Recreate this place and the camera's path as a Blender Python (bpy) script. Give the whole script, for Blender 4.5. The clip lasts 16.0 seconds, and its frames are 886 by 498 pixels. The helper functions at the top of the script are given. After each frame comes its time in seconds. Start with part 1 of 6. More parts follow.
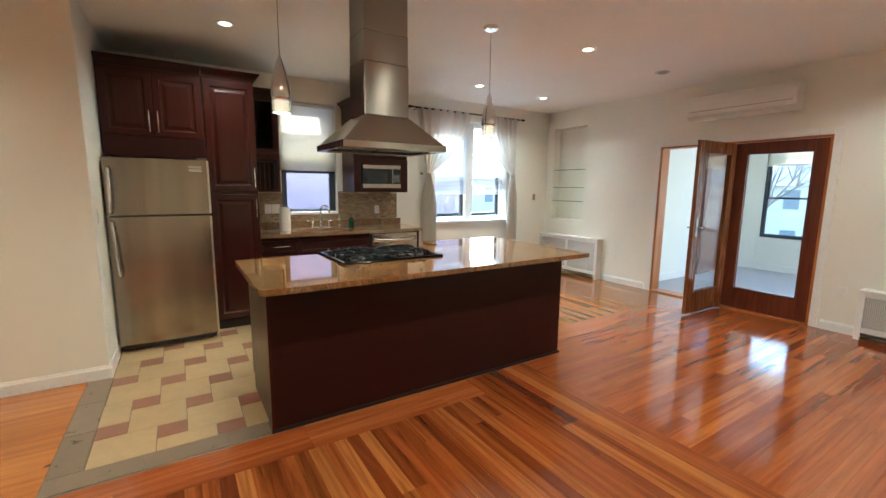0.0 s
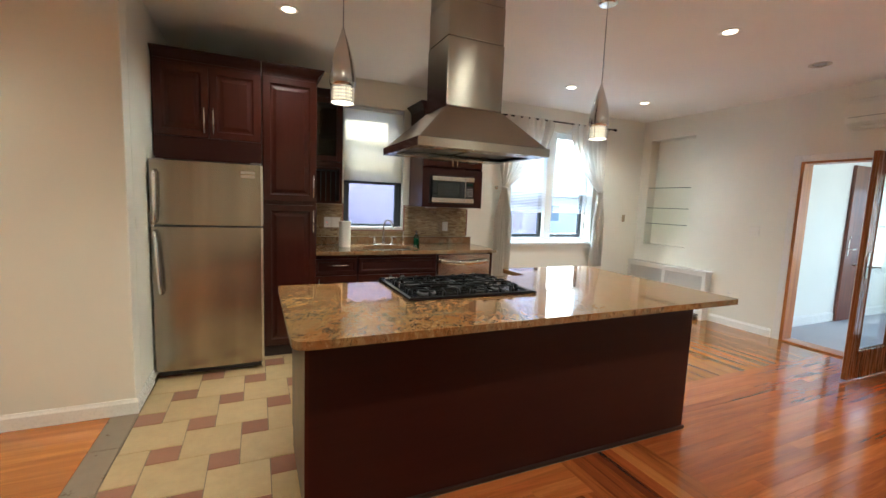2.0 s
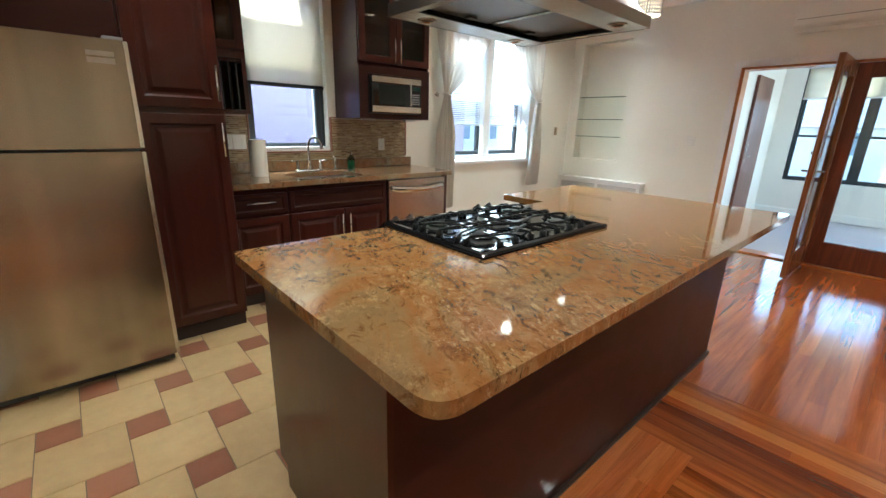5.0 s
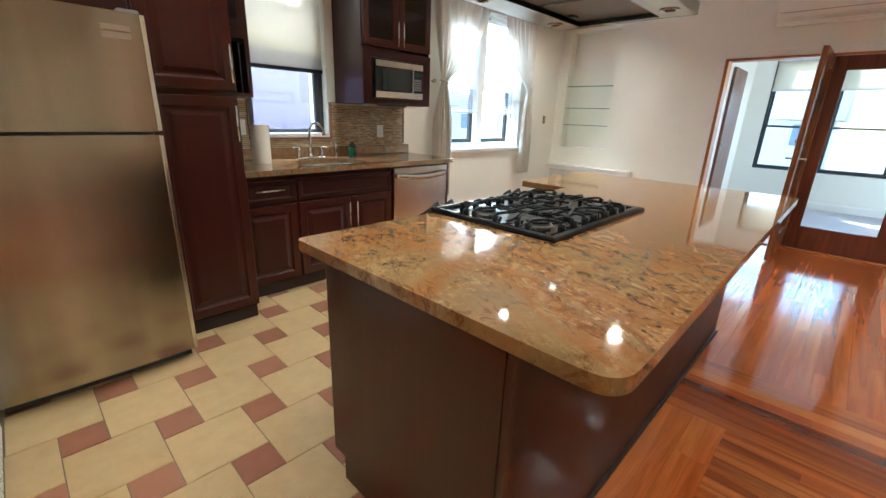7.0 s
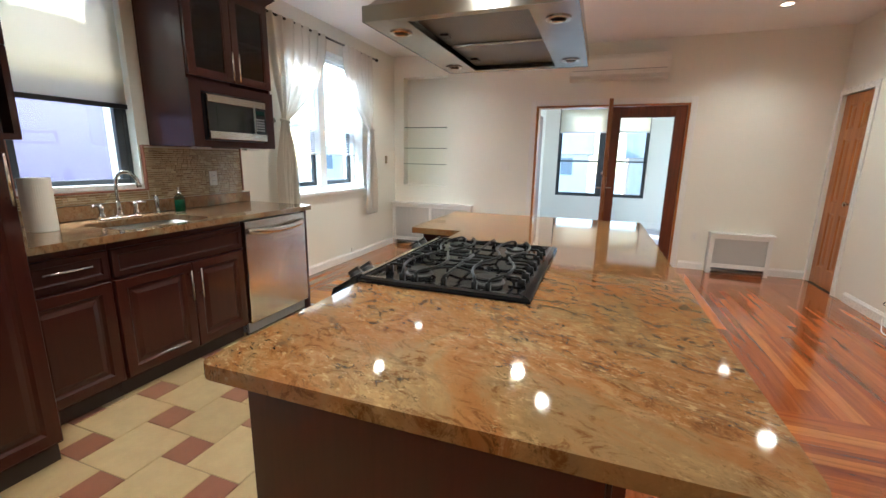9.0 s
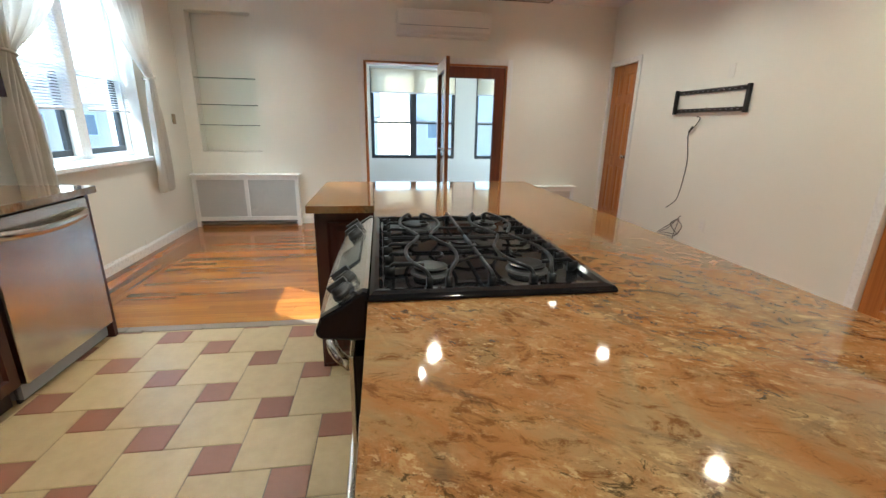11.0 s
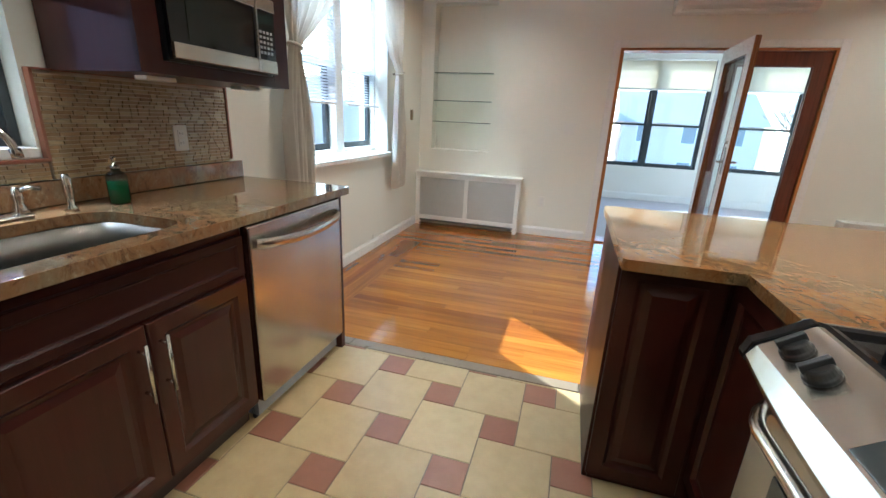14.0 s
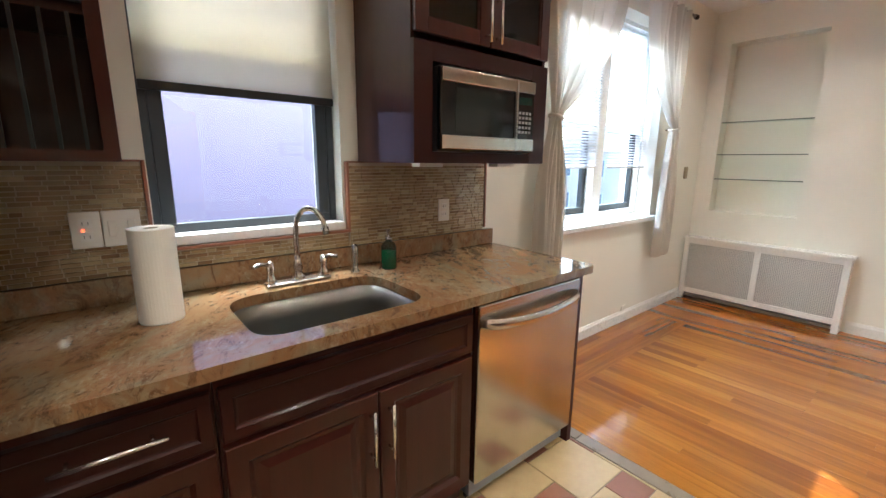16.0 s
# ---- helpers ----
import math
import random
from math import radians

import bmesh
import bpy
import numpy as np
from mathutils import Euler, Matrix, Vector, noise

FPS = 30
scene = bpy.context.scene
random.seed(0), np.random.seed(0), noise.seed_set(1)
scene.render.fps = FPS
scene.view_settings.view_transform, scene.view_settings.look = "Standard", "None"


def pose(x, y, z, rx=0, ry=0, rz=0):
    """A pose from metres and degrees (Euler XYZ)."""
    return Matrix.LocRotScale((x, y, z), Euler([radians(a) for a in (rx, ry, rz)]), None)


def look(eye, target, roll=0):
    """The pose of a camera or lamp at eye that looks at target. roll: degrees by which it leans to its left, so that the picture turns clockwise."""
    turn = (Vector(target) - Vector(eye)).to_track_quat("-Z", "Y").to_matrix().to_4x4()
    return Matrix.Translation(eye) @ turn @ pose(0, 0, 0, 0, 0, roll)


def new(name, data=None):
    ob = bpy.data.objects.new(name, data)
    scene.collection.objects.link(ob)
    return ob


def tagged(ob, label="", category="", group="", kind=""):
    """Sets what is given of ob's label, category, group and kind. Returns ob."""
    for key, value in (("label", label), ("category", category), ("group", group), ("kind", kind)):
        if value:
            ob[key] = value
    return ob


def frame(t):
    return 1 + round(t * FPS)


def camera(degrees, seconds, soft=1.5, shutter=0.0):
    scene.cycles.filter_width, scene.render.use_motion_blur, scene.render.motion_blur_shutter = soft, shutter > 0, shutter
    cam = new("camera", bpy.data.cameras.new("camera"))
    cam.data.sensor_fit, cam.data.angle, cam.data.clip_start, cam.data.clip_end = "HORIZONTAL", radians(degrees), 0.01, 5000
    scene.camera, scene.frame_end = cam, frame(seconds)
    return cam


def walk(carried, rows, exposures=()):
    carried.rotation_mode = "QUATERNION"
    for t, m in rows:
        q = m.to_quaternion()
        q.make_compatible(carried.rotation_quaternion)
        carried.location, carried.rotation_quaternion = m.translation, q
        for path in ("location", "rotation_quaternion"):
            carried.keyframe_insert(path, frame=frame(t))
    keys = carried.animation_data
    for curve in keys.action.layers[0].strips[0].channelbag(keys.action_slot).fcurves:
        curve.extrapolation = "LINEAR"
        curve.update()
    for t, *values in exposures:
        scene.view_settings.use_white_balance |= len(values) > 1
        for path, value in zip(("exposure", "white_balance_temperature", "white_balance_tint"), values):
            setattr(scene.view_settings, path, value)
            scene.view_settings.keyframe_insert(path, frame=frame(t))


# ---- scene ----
cam = camera(93.4, 16.0)
PATH = [
    (0, (0.552, 2.091, 1.44), (1.61, 3.764, 1.149), 0.6),
    (0.5, (0.565, 2.185, 1.437), (1.546, 3.906, 1.165), 1.05),
    (1, (0.675, 2.373, 1.435), (1.575, 4.142, 1.188), 1.7),
    (1.5, (0.741, 2.556, 1.417), (1.59, 4.351, 1.181), 2.1),
    (2, (0.754, 2.805, 1.425), (1.569, 4.619, 1.204), 2.2),
    (2.5, (0.743, 3.034, 1.414), (1.548, 4.85, 1.182), 2.2),
    (3, (0.724, 3.248, 1.431), (1.578, 5.037, 1.171), 2.2),
    (3.5, (0.659, 3.427, 1.413), (1.602, 5.168, 1.126), 2.0),
    (4, (0.56, 3.602, 1.415), (1.625, 5.256, 1.056), 2.05),
    (4.5, (0.536, 3.744, 1.369), (1.716, 5.296, 0.924), 1.75),
    (5, (0.513, 3.903, 1.329), (1.789, 5.335, 0.761), 1.55),
    (7.5, (0.264, 4.195, 1.292), (1.702, 5.453, 0.704), 2.14),
    (8, (0.323, 4.304, 1.287), (1.903, 5.422, 0.786), 1.7),
    (8.5, (0.312, 4.443, 1.321), (2.042, 5.338, 0.863), 1.45),
    (9, (0.317, 4.614, 1.318), (2.153, 5.284, 0.895), 1.0),
    (9.5, (0.381, 4.76, 1.328), (2.299, 5.147, 0.915), 0.9),
    (10, (0.491, 4.954, 1.321), (2.442, 5.072, 0.897), 0.8),
    (12.5, (0.876, 5.584, 1.22), (2.659, 5.042, 0.493), 3.2),
    (13, (1.024, 5.645, 1.232), (2.876, 5.346, 0.537), 2.5),
    (13.5, (1.18, 5.738, 1.25), (3.077, 5.801, 0.618), 2.0),
    (14, (1.336, 5.812, 1.274), (3.168, 6.343, 0.675), 2.65),
    (14.5, (1.455, 5.834, 1.286), (3.143, 6.729, 0.697), 3.1),
    (15, (1.51, 5.858, 1.293), (3.033, 7.021, 0.722), 2.75),
    (15.5, (1.527, 5.876, 1.325), (2.905, 7.234, 0.815), 1.65),
    (16, (1.527, 5.874, 1.381), (2.763, 7.391, 0.968), 0.55),
]
LIGHT = [(0, 2.80, 5250, -3), (2, 2.80, 5250, -3), (4.5, 2.78, 5150, -4), (7.5, 2.92, 5150, -2), (8.5, 2.87, 5200, 0), (10, 2.68, 5250, -1), (12.5, 2.60, 5150, -4), (13.5, 2.56, 5000, -4), (14.5, 2.68, 5150, 0), (15.5, 2.80, 5400, 2), (16, 2.80, 5450, 3)]
walk(cam, [(t, look(eye, target, roll)) for t, eye, target, roll in PATH], LIGHT)

# ---- world, sun, exposure ----
SUN_AZ = (1.12, 1.55, 0.97)          # towards the sun
world = bpy.data.worlds.new("sky")
scene.world = world
world.use_nodes = True
wn = world.node_tree.nodes
sky = wn.new("ShaderNodeTexSky")
sky.sky_type = "NISHITA"
sky.sun_disc = False
sky.sun_elevation = math.atan2(SUN_AZ[2], math.hypot(SUN_AZ[0], SUN_AZ[1]))
sky.sun_rotation = math.atan2(SUN_AZ[0], SUN_AZ[1])
world.node_tree.links.new(sky.outputs[0], wn["Background"].inputs[0])
wn["Background"].inputs[1].default_value = 0.15
sun = new("sun", bpy.data.lights.new("sun", "SUN"))
sun.data.energy, sun.data.angle, sun.data.color = 3.6, radians(0.5), (1.0, 0.93, 0.82)
sun.matrix_world = look(SUN_AZ, (0, 0, 0))


def sky_lamp(name, place, target, w, h, watts, colour=(0.80, 0.90, 1.0)):
    """An added area lamp outside a window, standing in for more sky light."""
    l = bpy.data.lights.new(name, "AREA")
    l.shape, l.size, l.size_y, l.energy, l.color = "RECTANGLE", w, h, watts, colour
    o = new(name, l)
    o.matrix_world = look(place, target)


sky_lamp("dining_window_skylight", (4.75, 8.75, 3.55), (4.5, 6.2, 0.6), 2.2, 1.4, 108, (0.72, 0.86, 1.0))
sky_lamp("sunroom_window_skylight", (8.0, 0.60, 1.6), (8.0, 4.0, 1.2), 1.9, 1.5, 14, (1.0, 0.97, 0.92))
sky_lamp("kitchen_window_skylight", (1.95, 8.75, 3.7), (2.0, 7.65, 2.0), 1.6, 0.9, 85, (1.0, 0.95, 0.88))


# ---- helpers for meshes ----
def finish(name, bm, material, smooth=False, bevel=0.0, kind=""):
    bmesh.ops.recalc_face_normals(bm, faces=bm.faces)
    me = bpy.data.meshes.new(name)
    bm.to_mesh(me)
    bm.free()
    mats = material if isinstance(material, (list, tuple)) else [material]
    for m in mats:
        me.materials.append(m)
    if smooth:
        me.polygons.foreach_set("use_smooth", [True] * len(me.polygons))
    ob = new(name, me)
    if bevel:
        mod = ob.modifiers.new("edge", "BEVEL")
        mod.width, mod.segments, mod.limit_method, mod.angle_limit = bevel, 2, "ANGLE", radians(40)
    if kind:
        ob["kind"] = kind
    return ob


def part(name, bm, material, parent, label="", smooth=False, bevel=0.0):
    ob = finish(name, bm, material, smooth, bevel)
    ob.parent = parent
    if label:
        ob["label"] = label
    return ob


def base(name, label, category, loc=(0, 0, 0), rz=0, group=""):
    ob = new(name)
    ob.matrix_world = pose(*loc, 0, 0, rz)
    return tagged(ob, label, category, group)


def boxes(*spans):
    """One bmesh of boxes, each x0, x1, y0, y1, z0, z1."""
    bm = bmesh.new()
    for s in spans:
        add_box(bm, *s)
    return bm


def add_box(bm, x0, x1, y0, y1, z0, z1):
    v = [bm.verts.new(p) for p in ((x0, y0, z0), (x1, y0, z0), (x1, y1, z0), (x0, y1, z0), (x0, y0, z1), (x1, y0, z1), (x1, y1, z1), (x0, y1, z1))]
    for f in ((3, 2, 1, 0), (4, 5, 6, 7), (0, 1, 5, 4), (1, 2, 6, 5), (2, 3, 7, 6), (3, 0, 4, 7)):
        bm.faces.new([v[i] for i in f])
    return v


def lathe(bm, profile, centre=(0, 0, 0), seg=24, axis="z", arc=360.0, caps=True):
    """Turns (radius, height) pairs round an axis."""
    rings = []
    full = arc >= 360
    n = seg if full else seg + 1
    for r, h in profile:
        ring = []
        for i in range(n):
            a = radians(arc) * i / seg
            x, y, z = r * math.cos(a), r * math.sin(a), h
            if axis == "y":
                x, y, z = x, z, y
            elif axis == "x":
                x, y, z = z, x, y
            ring.append(bm.verts.new((centre[0] + x, centre[1] + y, centre[2] + z)))
        rings.append(ring)
    for a, b in zip(rings, rings[1:]):
        for i in range(n if full else n - 1):
            j = (i + 1) % n
            bm.faces.new((a[i], a[j], b[j], b[i]))
    if full and caps:
        if profile[0][0] > 1e-5:
            bm.faces.new(rings[0][::-1])
        if profile[-1][0] > 1e-5:
            bm.faces.new(rings[-1])
    bmesh.ops.remove_doubles(bm, verts=bm.verts, dist=1e-6)
    return bm


def tube(bm, pts, r, seg=10, closed=False):
    """A round tube along points; r one radius or one a point."""
    pts = [Vector(p) for p in pts]
    n = len(pts)
    rs = r if isinstance(r, (list, tuple)) else [r] * n
    rings = []
    up = None
    for i, p in enumerate(pts):
        d = (pts[(i + 1) % n] - pts[i - 1]) if closed else (pts[min(i + 1, n - 1)] - pts[max(i - 1, 0)])
        d = d.normalized()
        if up is None:
            up = Vector((0, 0, 1)) if abs(d.z) < 0.9 else Vector((1, 0, 0))
        up = (up - d * up.dot(d)).normalized()
        w = d.cross(up)
        rings.append([bm.verts.new(p + (up * math.cos(2 * math.pi * k / seg) + w * math.sin(2 * math.pi * k / seg)) * rs[i]) for k in range(seg)])
    pairs = list(zip(rings, rings[1:])) + ([(rings[-1], rings[0])] if closed else [])
    for a, b in pairs:
        for k in range(seg):
            bm.faces.new((a[k], a[(k + 1) % seg], b[(k + 1) % seg], b[k]))
    if not closed:
        bm.faces.new(rings[0][::-1])
        bm.faces.new(rings[-1])
    return bm


def smooth_path(pts, n=8):
    """Catmull-Rom through points."""
    P = [Vector(p) for p in pts]
    P = [P[0] * 2 - P[1]] + P + [P[-1] * 2 - P[-2]]
    out = []
    for i in range(1, len(P) - 2):
        for k in range(n):
            t = k / n
            a, b, c, d = P[i - 1], P[i], P[i + 1], P[i + 2]
            out.append(0.5 * ((2 * b) + (c - a) * t + (2 * a - 5 * b + 4 * c - d) * t * t + (3 * b - a - 3 * c + d) * t ** 3))
    out.append(P[-2])
    return out


def rings_panel(bm, x0, x1, z0, z1, y, steps, thick=0.02):
    """A panel facing -y: nested rectangles (inset, depth behind y)."""
    loops = []
    for ins, dep in [(0, thick)] + list(steps):
        loops.append([bm.verts.new(p) for p in ((x0 + ins, y + dep, z0 + ins), (x1 - ins, y + dep, z0 + ins), (x1 - ins, y + dep, z1 - ins), (x0 + ins, y + dep, z1 - ins))])
    for a, b in zip(loops, loops[1:]):
        for i in range(4):
            j = (i + 1) % 4
            bm.faces.new((a[i], a[j], b[j], b[i]))
    bm.faces.new(loops[-1])
    bm.faces.new(loops[0][::-1])
    return bm


RAISED = [(0.0, 0.003), (0.003, 0.0), (0.052, 0.0), (0.058, 0.006), (0.064, 0.011), (0.076, 0.011), (0.100, 0.003), (0.104, 0.003)]
LOWREL = [(0.0, 0.003), (0.003, 0.0), (0.030, 0.0), (0.035, 0.006), (0.040, 0.008), (0.044, 0.008)]


def bar_handle(parent, p, length, vertical=True, name="handle"):
    """A round steel bar on two posts, standing out towards -y."""
    x, y, z = p
    bm = bmesh.new()
    h = length / 2
    a, b = ((x, y - 0.032, z - h), (x, y - 0.032, z + h)) if vertical else ((x - h, y - 0.032, z), (x + h, y - 0.032, z))
    tube(bm, [a, b], 0.006, 12)
    q = h * 0.72
    for s in (-q, q):
        c = (x, y, z + s) if vertical else (x + s, y, z)
        tube(bm, [c, (c[0], y - 0.032, c[2])], 0.0045, 8)
    return part(name, bm, M_STEEL_BAR, parent, "brushed steel bar handle", smooth=True)


# ---- materials ----
def mat(name, colour=(0.8, 0.8, 0.8), rough=0.5, metal=0.0, **kw):
    m = bpy.data.materials.new(name)
    m.use_nodes = True
    b = m.node_tree.nodes["Principled BSDF"]
    b.inputs["Base Color"].default_value = (*colour, 1)
    b.inputs["Roughness"].default_value = rough
    b.inputs["Metallic"].default_value = metal
    for k, v in kw.items():
        b.inputs[k.replace("_", " ")].default_value = v
    return m


def nd(m, kind, **kw):
    n = m.node_tree.nodes.new("ShaderNode" + kind)
    for k, v in kw.items():
        if isinstance(k, str) and k.startswith("i_"):
            n.inputs[k[2:].replace("_", " ")].default_value = v
        else:
            setattr(n, k, v)
    return n


def ln(m, a, b):
    m.node_tree.links.new(a, b)


def coords(m, scale=(1, 1, 1), which="Object", rnd=False):
    tc = nd(m, "TexCoord")
    mp = nd(m, "Mapping")
    mp.inputs["Scale"].default_value = scale
    ln(m, tc.outputs[which], mp.inputs["Vector"])
    if rnd:
        oi = nd(m, "ObjectInfo")
        mul = nd(m, "Math", operation="MULTIPLY")
        mul.inputs[1].default_value = 37.0
        ln(m, oi.outputs["Random"], mul.inputs[0])
        ln(m, mul.outputs[0], mp.inputs["Location"])
    return mp.outputs[0]


def noise_tex(m, vec, scale, detail=4, rough=0.5, dist=0.0):
    n = nd(m, "TexNoise")
    n.inputs["Scale"].default_value, n.inputs["Detail"].default_value = scale, detail
    n.inputs["Roughness"].default_value, n.inputs["Distortion"].default_value = rough, dist
    ln(m, vec, n.inputs["Vector"])
    return n.outputs["Fac"]


def ramp(m, fac, stops):
    r = nd(m, "ValToRGB")
    e = r.color_ramp.elements
    while len(e) < len(stops):
        e.new(0.5)
    for el, (pos, c) in zip(e, stops):
        el.position, el.color = pos, (*c, 1)
    ln(m, fac, r.inputs[0])
    return r.outputs[0]


def mixc(m, fac, a, b, mode="MIX"):
    x = nd(m, "Mix", data_type="RGBA", blend_type=mode)
    for sock, v in ((x.inputs[0], fac), (x.inputs[6], a), (x.inputs[7], b)):
        if isinstance(v, (int, float)):
            sock.default_value = v
        elif isinstance(v, tuple):
            sock.default_value = (*v, 1)
        else:
            ln(m, v, sock)
    return x.outputs[2]


def bsdf(m):
    return m.node_tree.nodes["Principled BSDF"]


def set_colour(m, c):
    ln(m, c, bsdf(m).inputs["Base Color"])


def set_rough(m, fac, lo, hi):
    r = nd(m, "MapRange")
    r.inputs["To Min"].default_value, r.inputs["To Max"].default_value = lo, hi
    ln(m, fac, r.inputs["Value"])
    ln(m, r.outputs[0], bsdf(m).inputs["Roughness"])


def set_bump(m, fac, strength=0.2, dist=0.002):
    b = nd(m, "Bump")
    b.inputs["Strength"].default_value, b.inputs["Distance"].default_value = strength, dist
    ln(m, fac, b.inputs["Height"])
    ln(m, b.outputs[0], bsdf(m).inputs["Normal"])


def paint(name, colour, rough=0.5, vary=0.05, bump=0.15):
    m = mat(name, colour, rough)
    v = coords(m)
    big = noise_tex(m, v, 0.9, 4)
    fine = noise_tex(m, v, 60, 3)
    dark = tuple(c * (1 - vary) for c in colour)
    set_colour(m, ramp(m, big, [(0.3, dark), (0.7, colour)]))
    set_rough(m, fine, rough - 0.06, rough + 0.06)
    roller = noise_tex(m, v, 220, 2)
    set_bump(m, roller, bump, 0.001)
    return m


M_WALL = paint("wall_paint", (0.82, 0.80, 0.715), 0.42)
M_CEIL = paint("ceiling_paint", (0.87, 0.85, 0.81), 0.6)
M_TRIM = paint("trim_paint", (0.82, 0.81, 0.78), 0.28, 0.03, 0.05)
M_SUNWALL = paint("sunroom_paint", (0.82, 0.80, 0.74), 0.5)


def wood(name, dark, light, rough=0.25, axis=2, scale=1.0, rnd=True, contrast=(0.35, 0.7), coat=0.0, fine_dark=(0.75, 0.72, 0.70), bump=0.06):
    m = mat(name, light, rough)
    s = [14 * scale, 14 * scale, 14 * scale]
    s[axis] = 0.9 * scale
    v = coords(m, tuple(s), rnd=rnd)
    g = noise_tex(m, v, 1.6, 6, 0.6, 0.6)
    s2 = [160 * scale] * 3
    s2[axis] = 4 * scale
    f = noise_tex(m, coords(m, tuple(s2), rnd=rnd), 1.0, 3)
    c = ramp(m, g, [(contrast[0], dark), (contrast[1], light)])
    fd = ramp(m, f, [(0.35, fine_dark), (0.6, (1, 1, 1))])
    set_colour(m, mixc(m, 0.6, c, fd, "MULTIPLY"))
    if bump > 0.02:
        set_rough(m, f, rough - 0.04, rough + 0.08)
    else:
        set_rough(m, noise_tex(m, coords(m), 5.0, 3), rough - 0.04, rough + 0.06)
    if bump > 0.02:
        set_bump(m, f, bump, 0.0006)
    if coat:
        bsdf(m).inputs["Coat Weight"].default_value = coat
        bsdf(m).inputs["Coat Roughness"].default_value = 0.08
    return m


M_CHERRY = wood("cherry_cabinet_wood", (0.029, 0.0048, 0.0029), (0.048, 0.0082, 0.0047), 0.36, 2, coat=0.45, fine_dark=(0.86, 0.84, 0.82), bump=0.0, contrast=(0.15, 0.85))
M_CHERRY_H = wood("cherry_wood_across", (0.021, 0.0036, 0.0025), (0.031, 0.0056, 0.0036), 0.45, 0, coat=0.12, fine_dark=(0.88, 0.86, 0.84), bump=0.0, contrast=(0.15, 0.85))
for m_ in (M_CHERRY, M_CHERRY_H):
    bsdf(m_).inputs["Specular IOR Level"].default_value = 0.2
M_KICK = mat("dark_kick_board", (0.02, 0.008, 0.006), 0.5)
M_PINE = wood("orange_pine", (0.34, 0.11, 0.022), (0.52, 0.20, 0.045), 0.3, 2, 0.7, coat=0.2)
M_MAHOG = wood("red_brown_door_wood", (0.09, 0.020, 0.009), (0.18, 0.042, 0.016), 0.28, 2, 0.8, coat=0.2)


def floor_wood(name, axis, stops, deep=(0.30, 0.21, 0.16)):
    m = mat(name, (0.4, 0.15, 0.05), 0.14)
    s = [22, 22, 22]
    s[axis] = 1.1
    v = coords(m, tuple(s), rnd=True)
    g = noise_tex(m, v, 1.0, 6, 0.6, 0.8)
    oi = nd(m, "ObjectInfo")
    gi = nd(m, "NewGeometry")
    add = nd(m, "Math", operation="ADD")
    ln(m, oi.outputs["Random"], add.inputs[0])
    ln(m, gi.outputs["Random Per Island"], add.inputs[1])
    fr = nd(m, "Math", operation="FRACT")
    ln(m, add.outputs[0], fr.inputs[0])
    tone = ramp(m, fr.outputs[0], stops)
    gr = ramp(m, g, [(0.30, deep), (0.5, (0.9, 0.86, 0.82)), (0.70, (1.2, 1.2, 1.15))])
    s2 = [260, 260, 260]
    s2[axis] = 7
    f = noise_tex(m, coords(m, tuple(s2), rnd=True), 1.0, 2)
    fine = ramp(m, f, [(0.3, (0.8, 0.76, 0.72)), (0.6, (1, 1, 1))])
    c = mixc(m, 0.85, tone, gr, "MULTIPLY")
    c = mixc(m, 0.6, c, fine, "MULTIPLY")
    wv = coords(m, (1, 1, 1))
    kn = noise_tex(m, wv, 6.5, 2, 0.4)
    c = mixc(m, ramp(m, kn, [(0.75, (0, 0, 0)), (0.80, (1, 1, 1))]), c, (0.07, 0.02, 0.01))
    set_colour(m, c)
    wear = noise_tex(m, coords(m, (1, 1, 1), "Object"), 2.2, 5, 0.6)
    set_rough(m, wear, 0.06, 0.17)
    wb = noise_tex(m, coords(m, (1, 1, 1)), 3.5, 2)
    set_bump(m, mixc(m, 0.85, f, wb), 0.08, 0.004)
    bsdf(m).inputs["Coat Weight"].default_value = 0.35
    bsdf(m).inputs["Coat Roughness"].default_value = 0.06
    return m


STOPS_B = [(0.0, (0.238, 0.071, 0.0090)), (0.3, (0.326, 0.112, 0.0140)), (0.6, (0.370, 0.134, 0.0174)), (0.85, (0.414, 0.169, 0.0235)), (1.0, (0.290, 0.091, 0.0112))]
STOPS = [(0.0, (0.114, 0.024, 0.0069)), (0.18, (0.238, 0.060, 0.0129)), (0.45, (0.334, 0.099, 0.0215)), (0.7, (0.273, 0.067, 0.0155)), (0.88, (0.440, 0.168, 0.0387)), (1.0, (0.176, 0.038, 0.0095))]
STOPS_E = [(0.0, (0.24, 0.060, 0.015)), (0.3, (0.34, 0.092, 0.021)), (0.6, (0.38, 0.108, 0.025)), (0.9, (0.43, 0.145, 0.034)), (1.0, (0.28, 0.070, 0.017))]
M_FLX = floor_wood("floor_plank_wood_x", 0, STOPS_E, (0.58, 0.48, 0.42))
M_FLY = floor_wood("floor_plank_wood_y", 1, STOPS, (0.36, 0.27, 0.22))
M_FLY_B = floor_wood("dining_plank_wood", 1, STOPS_B, (0.62, 0.54, 0.48))
M_FLX_B = floor_wood("dining_border_wood", 0, STOPS_B, (0.62, 0.54, 0.48))
M_HALL = floor_wood("hall_plank_wood", 0, [(0.0, (0.43, 0.140, 0.016)), (1.0, (0.52, 0.190, 0.026))], (0.7, 0.62, 0.55))


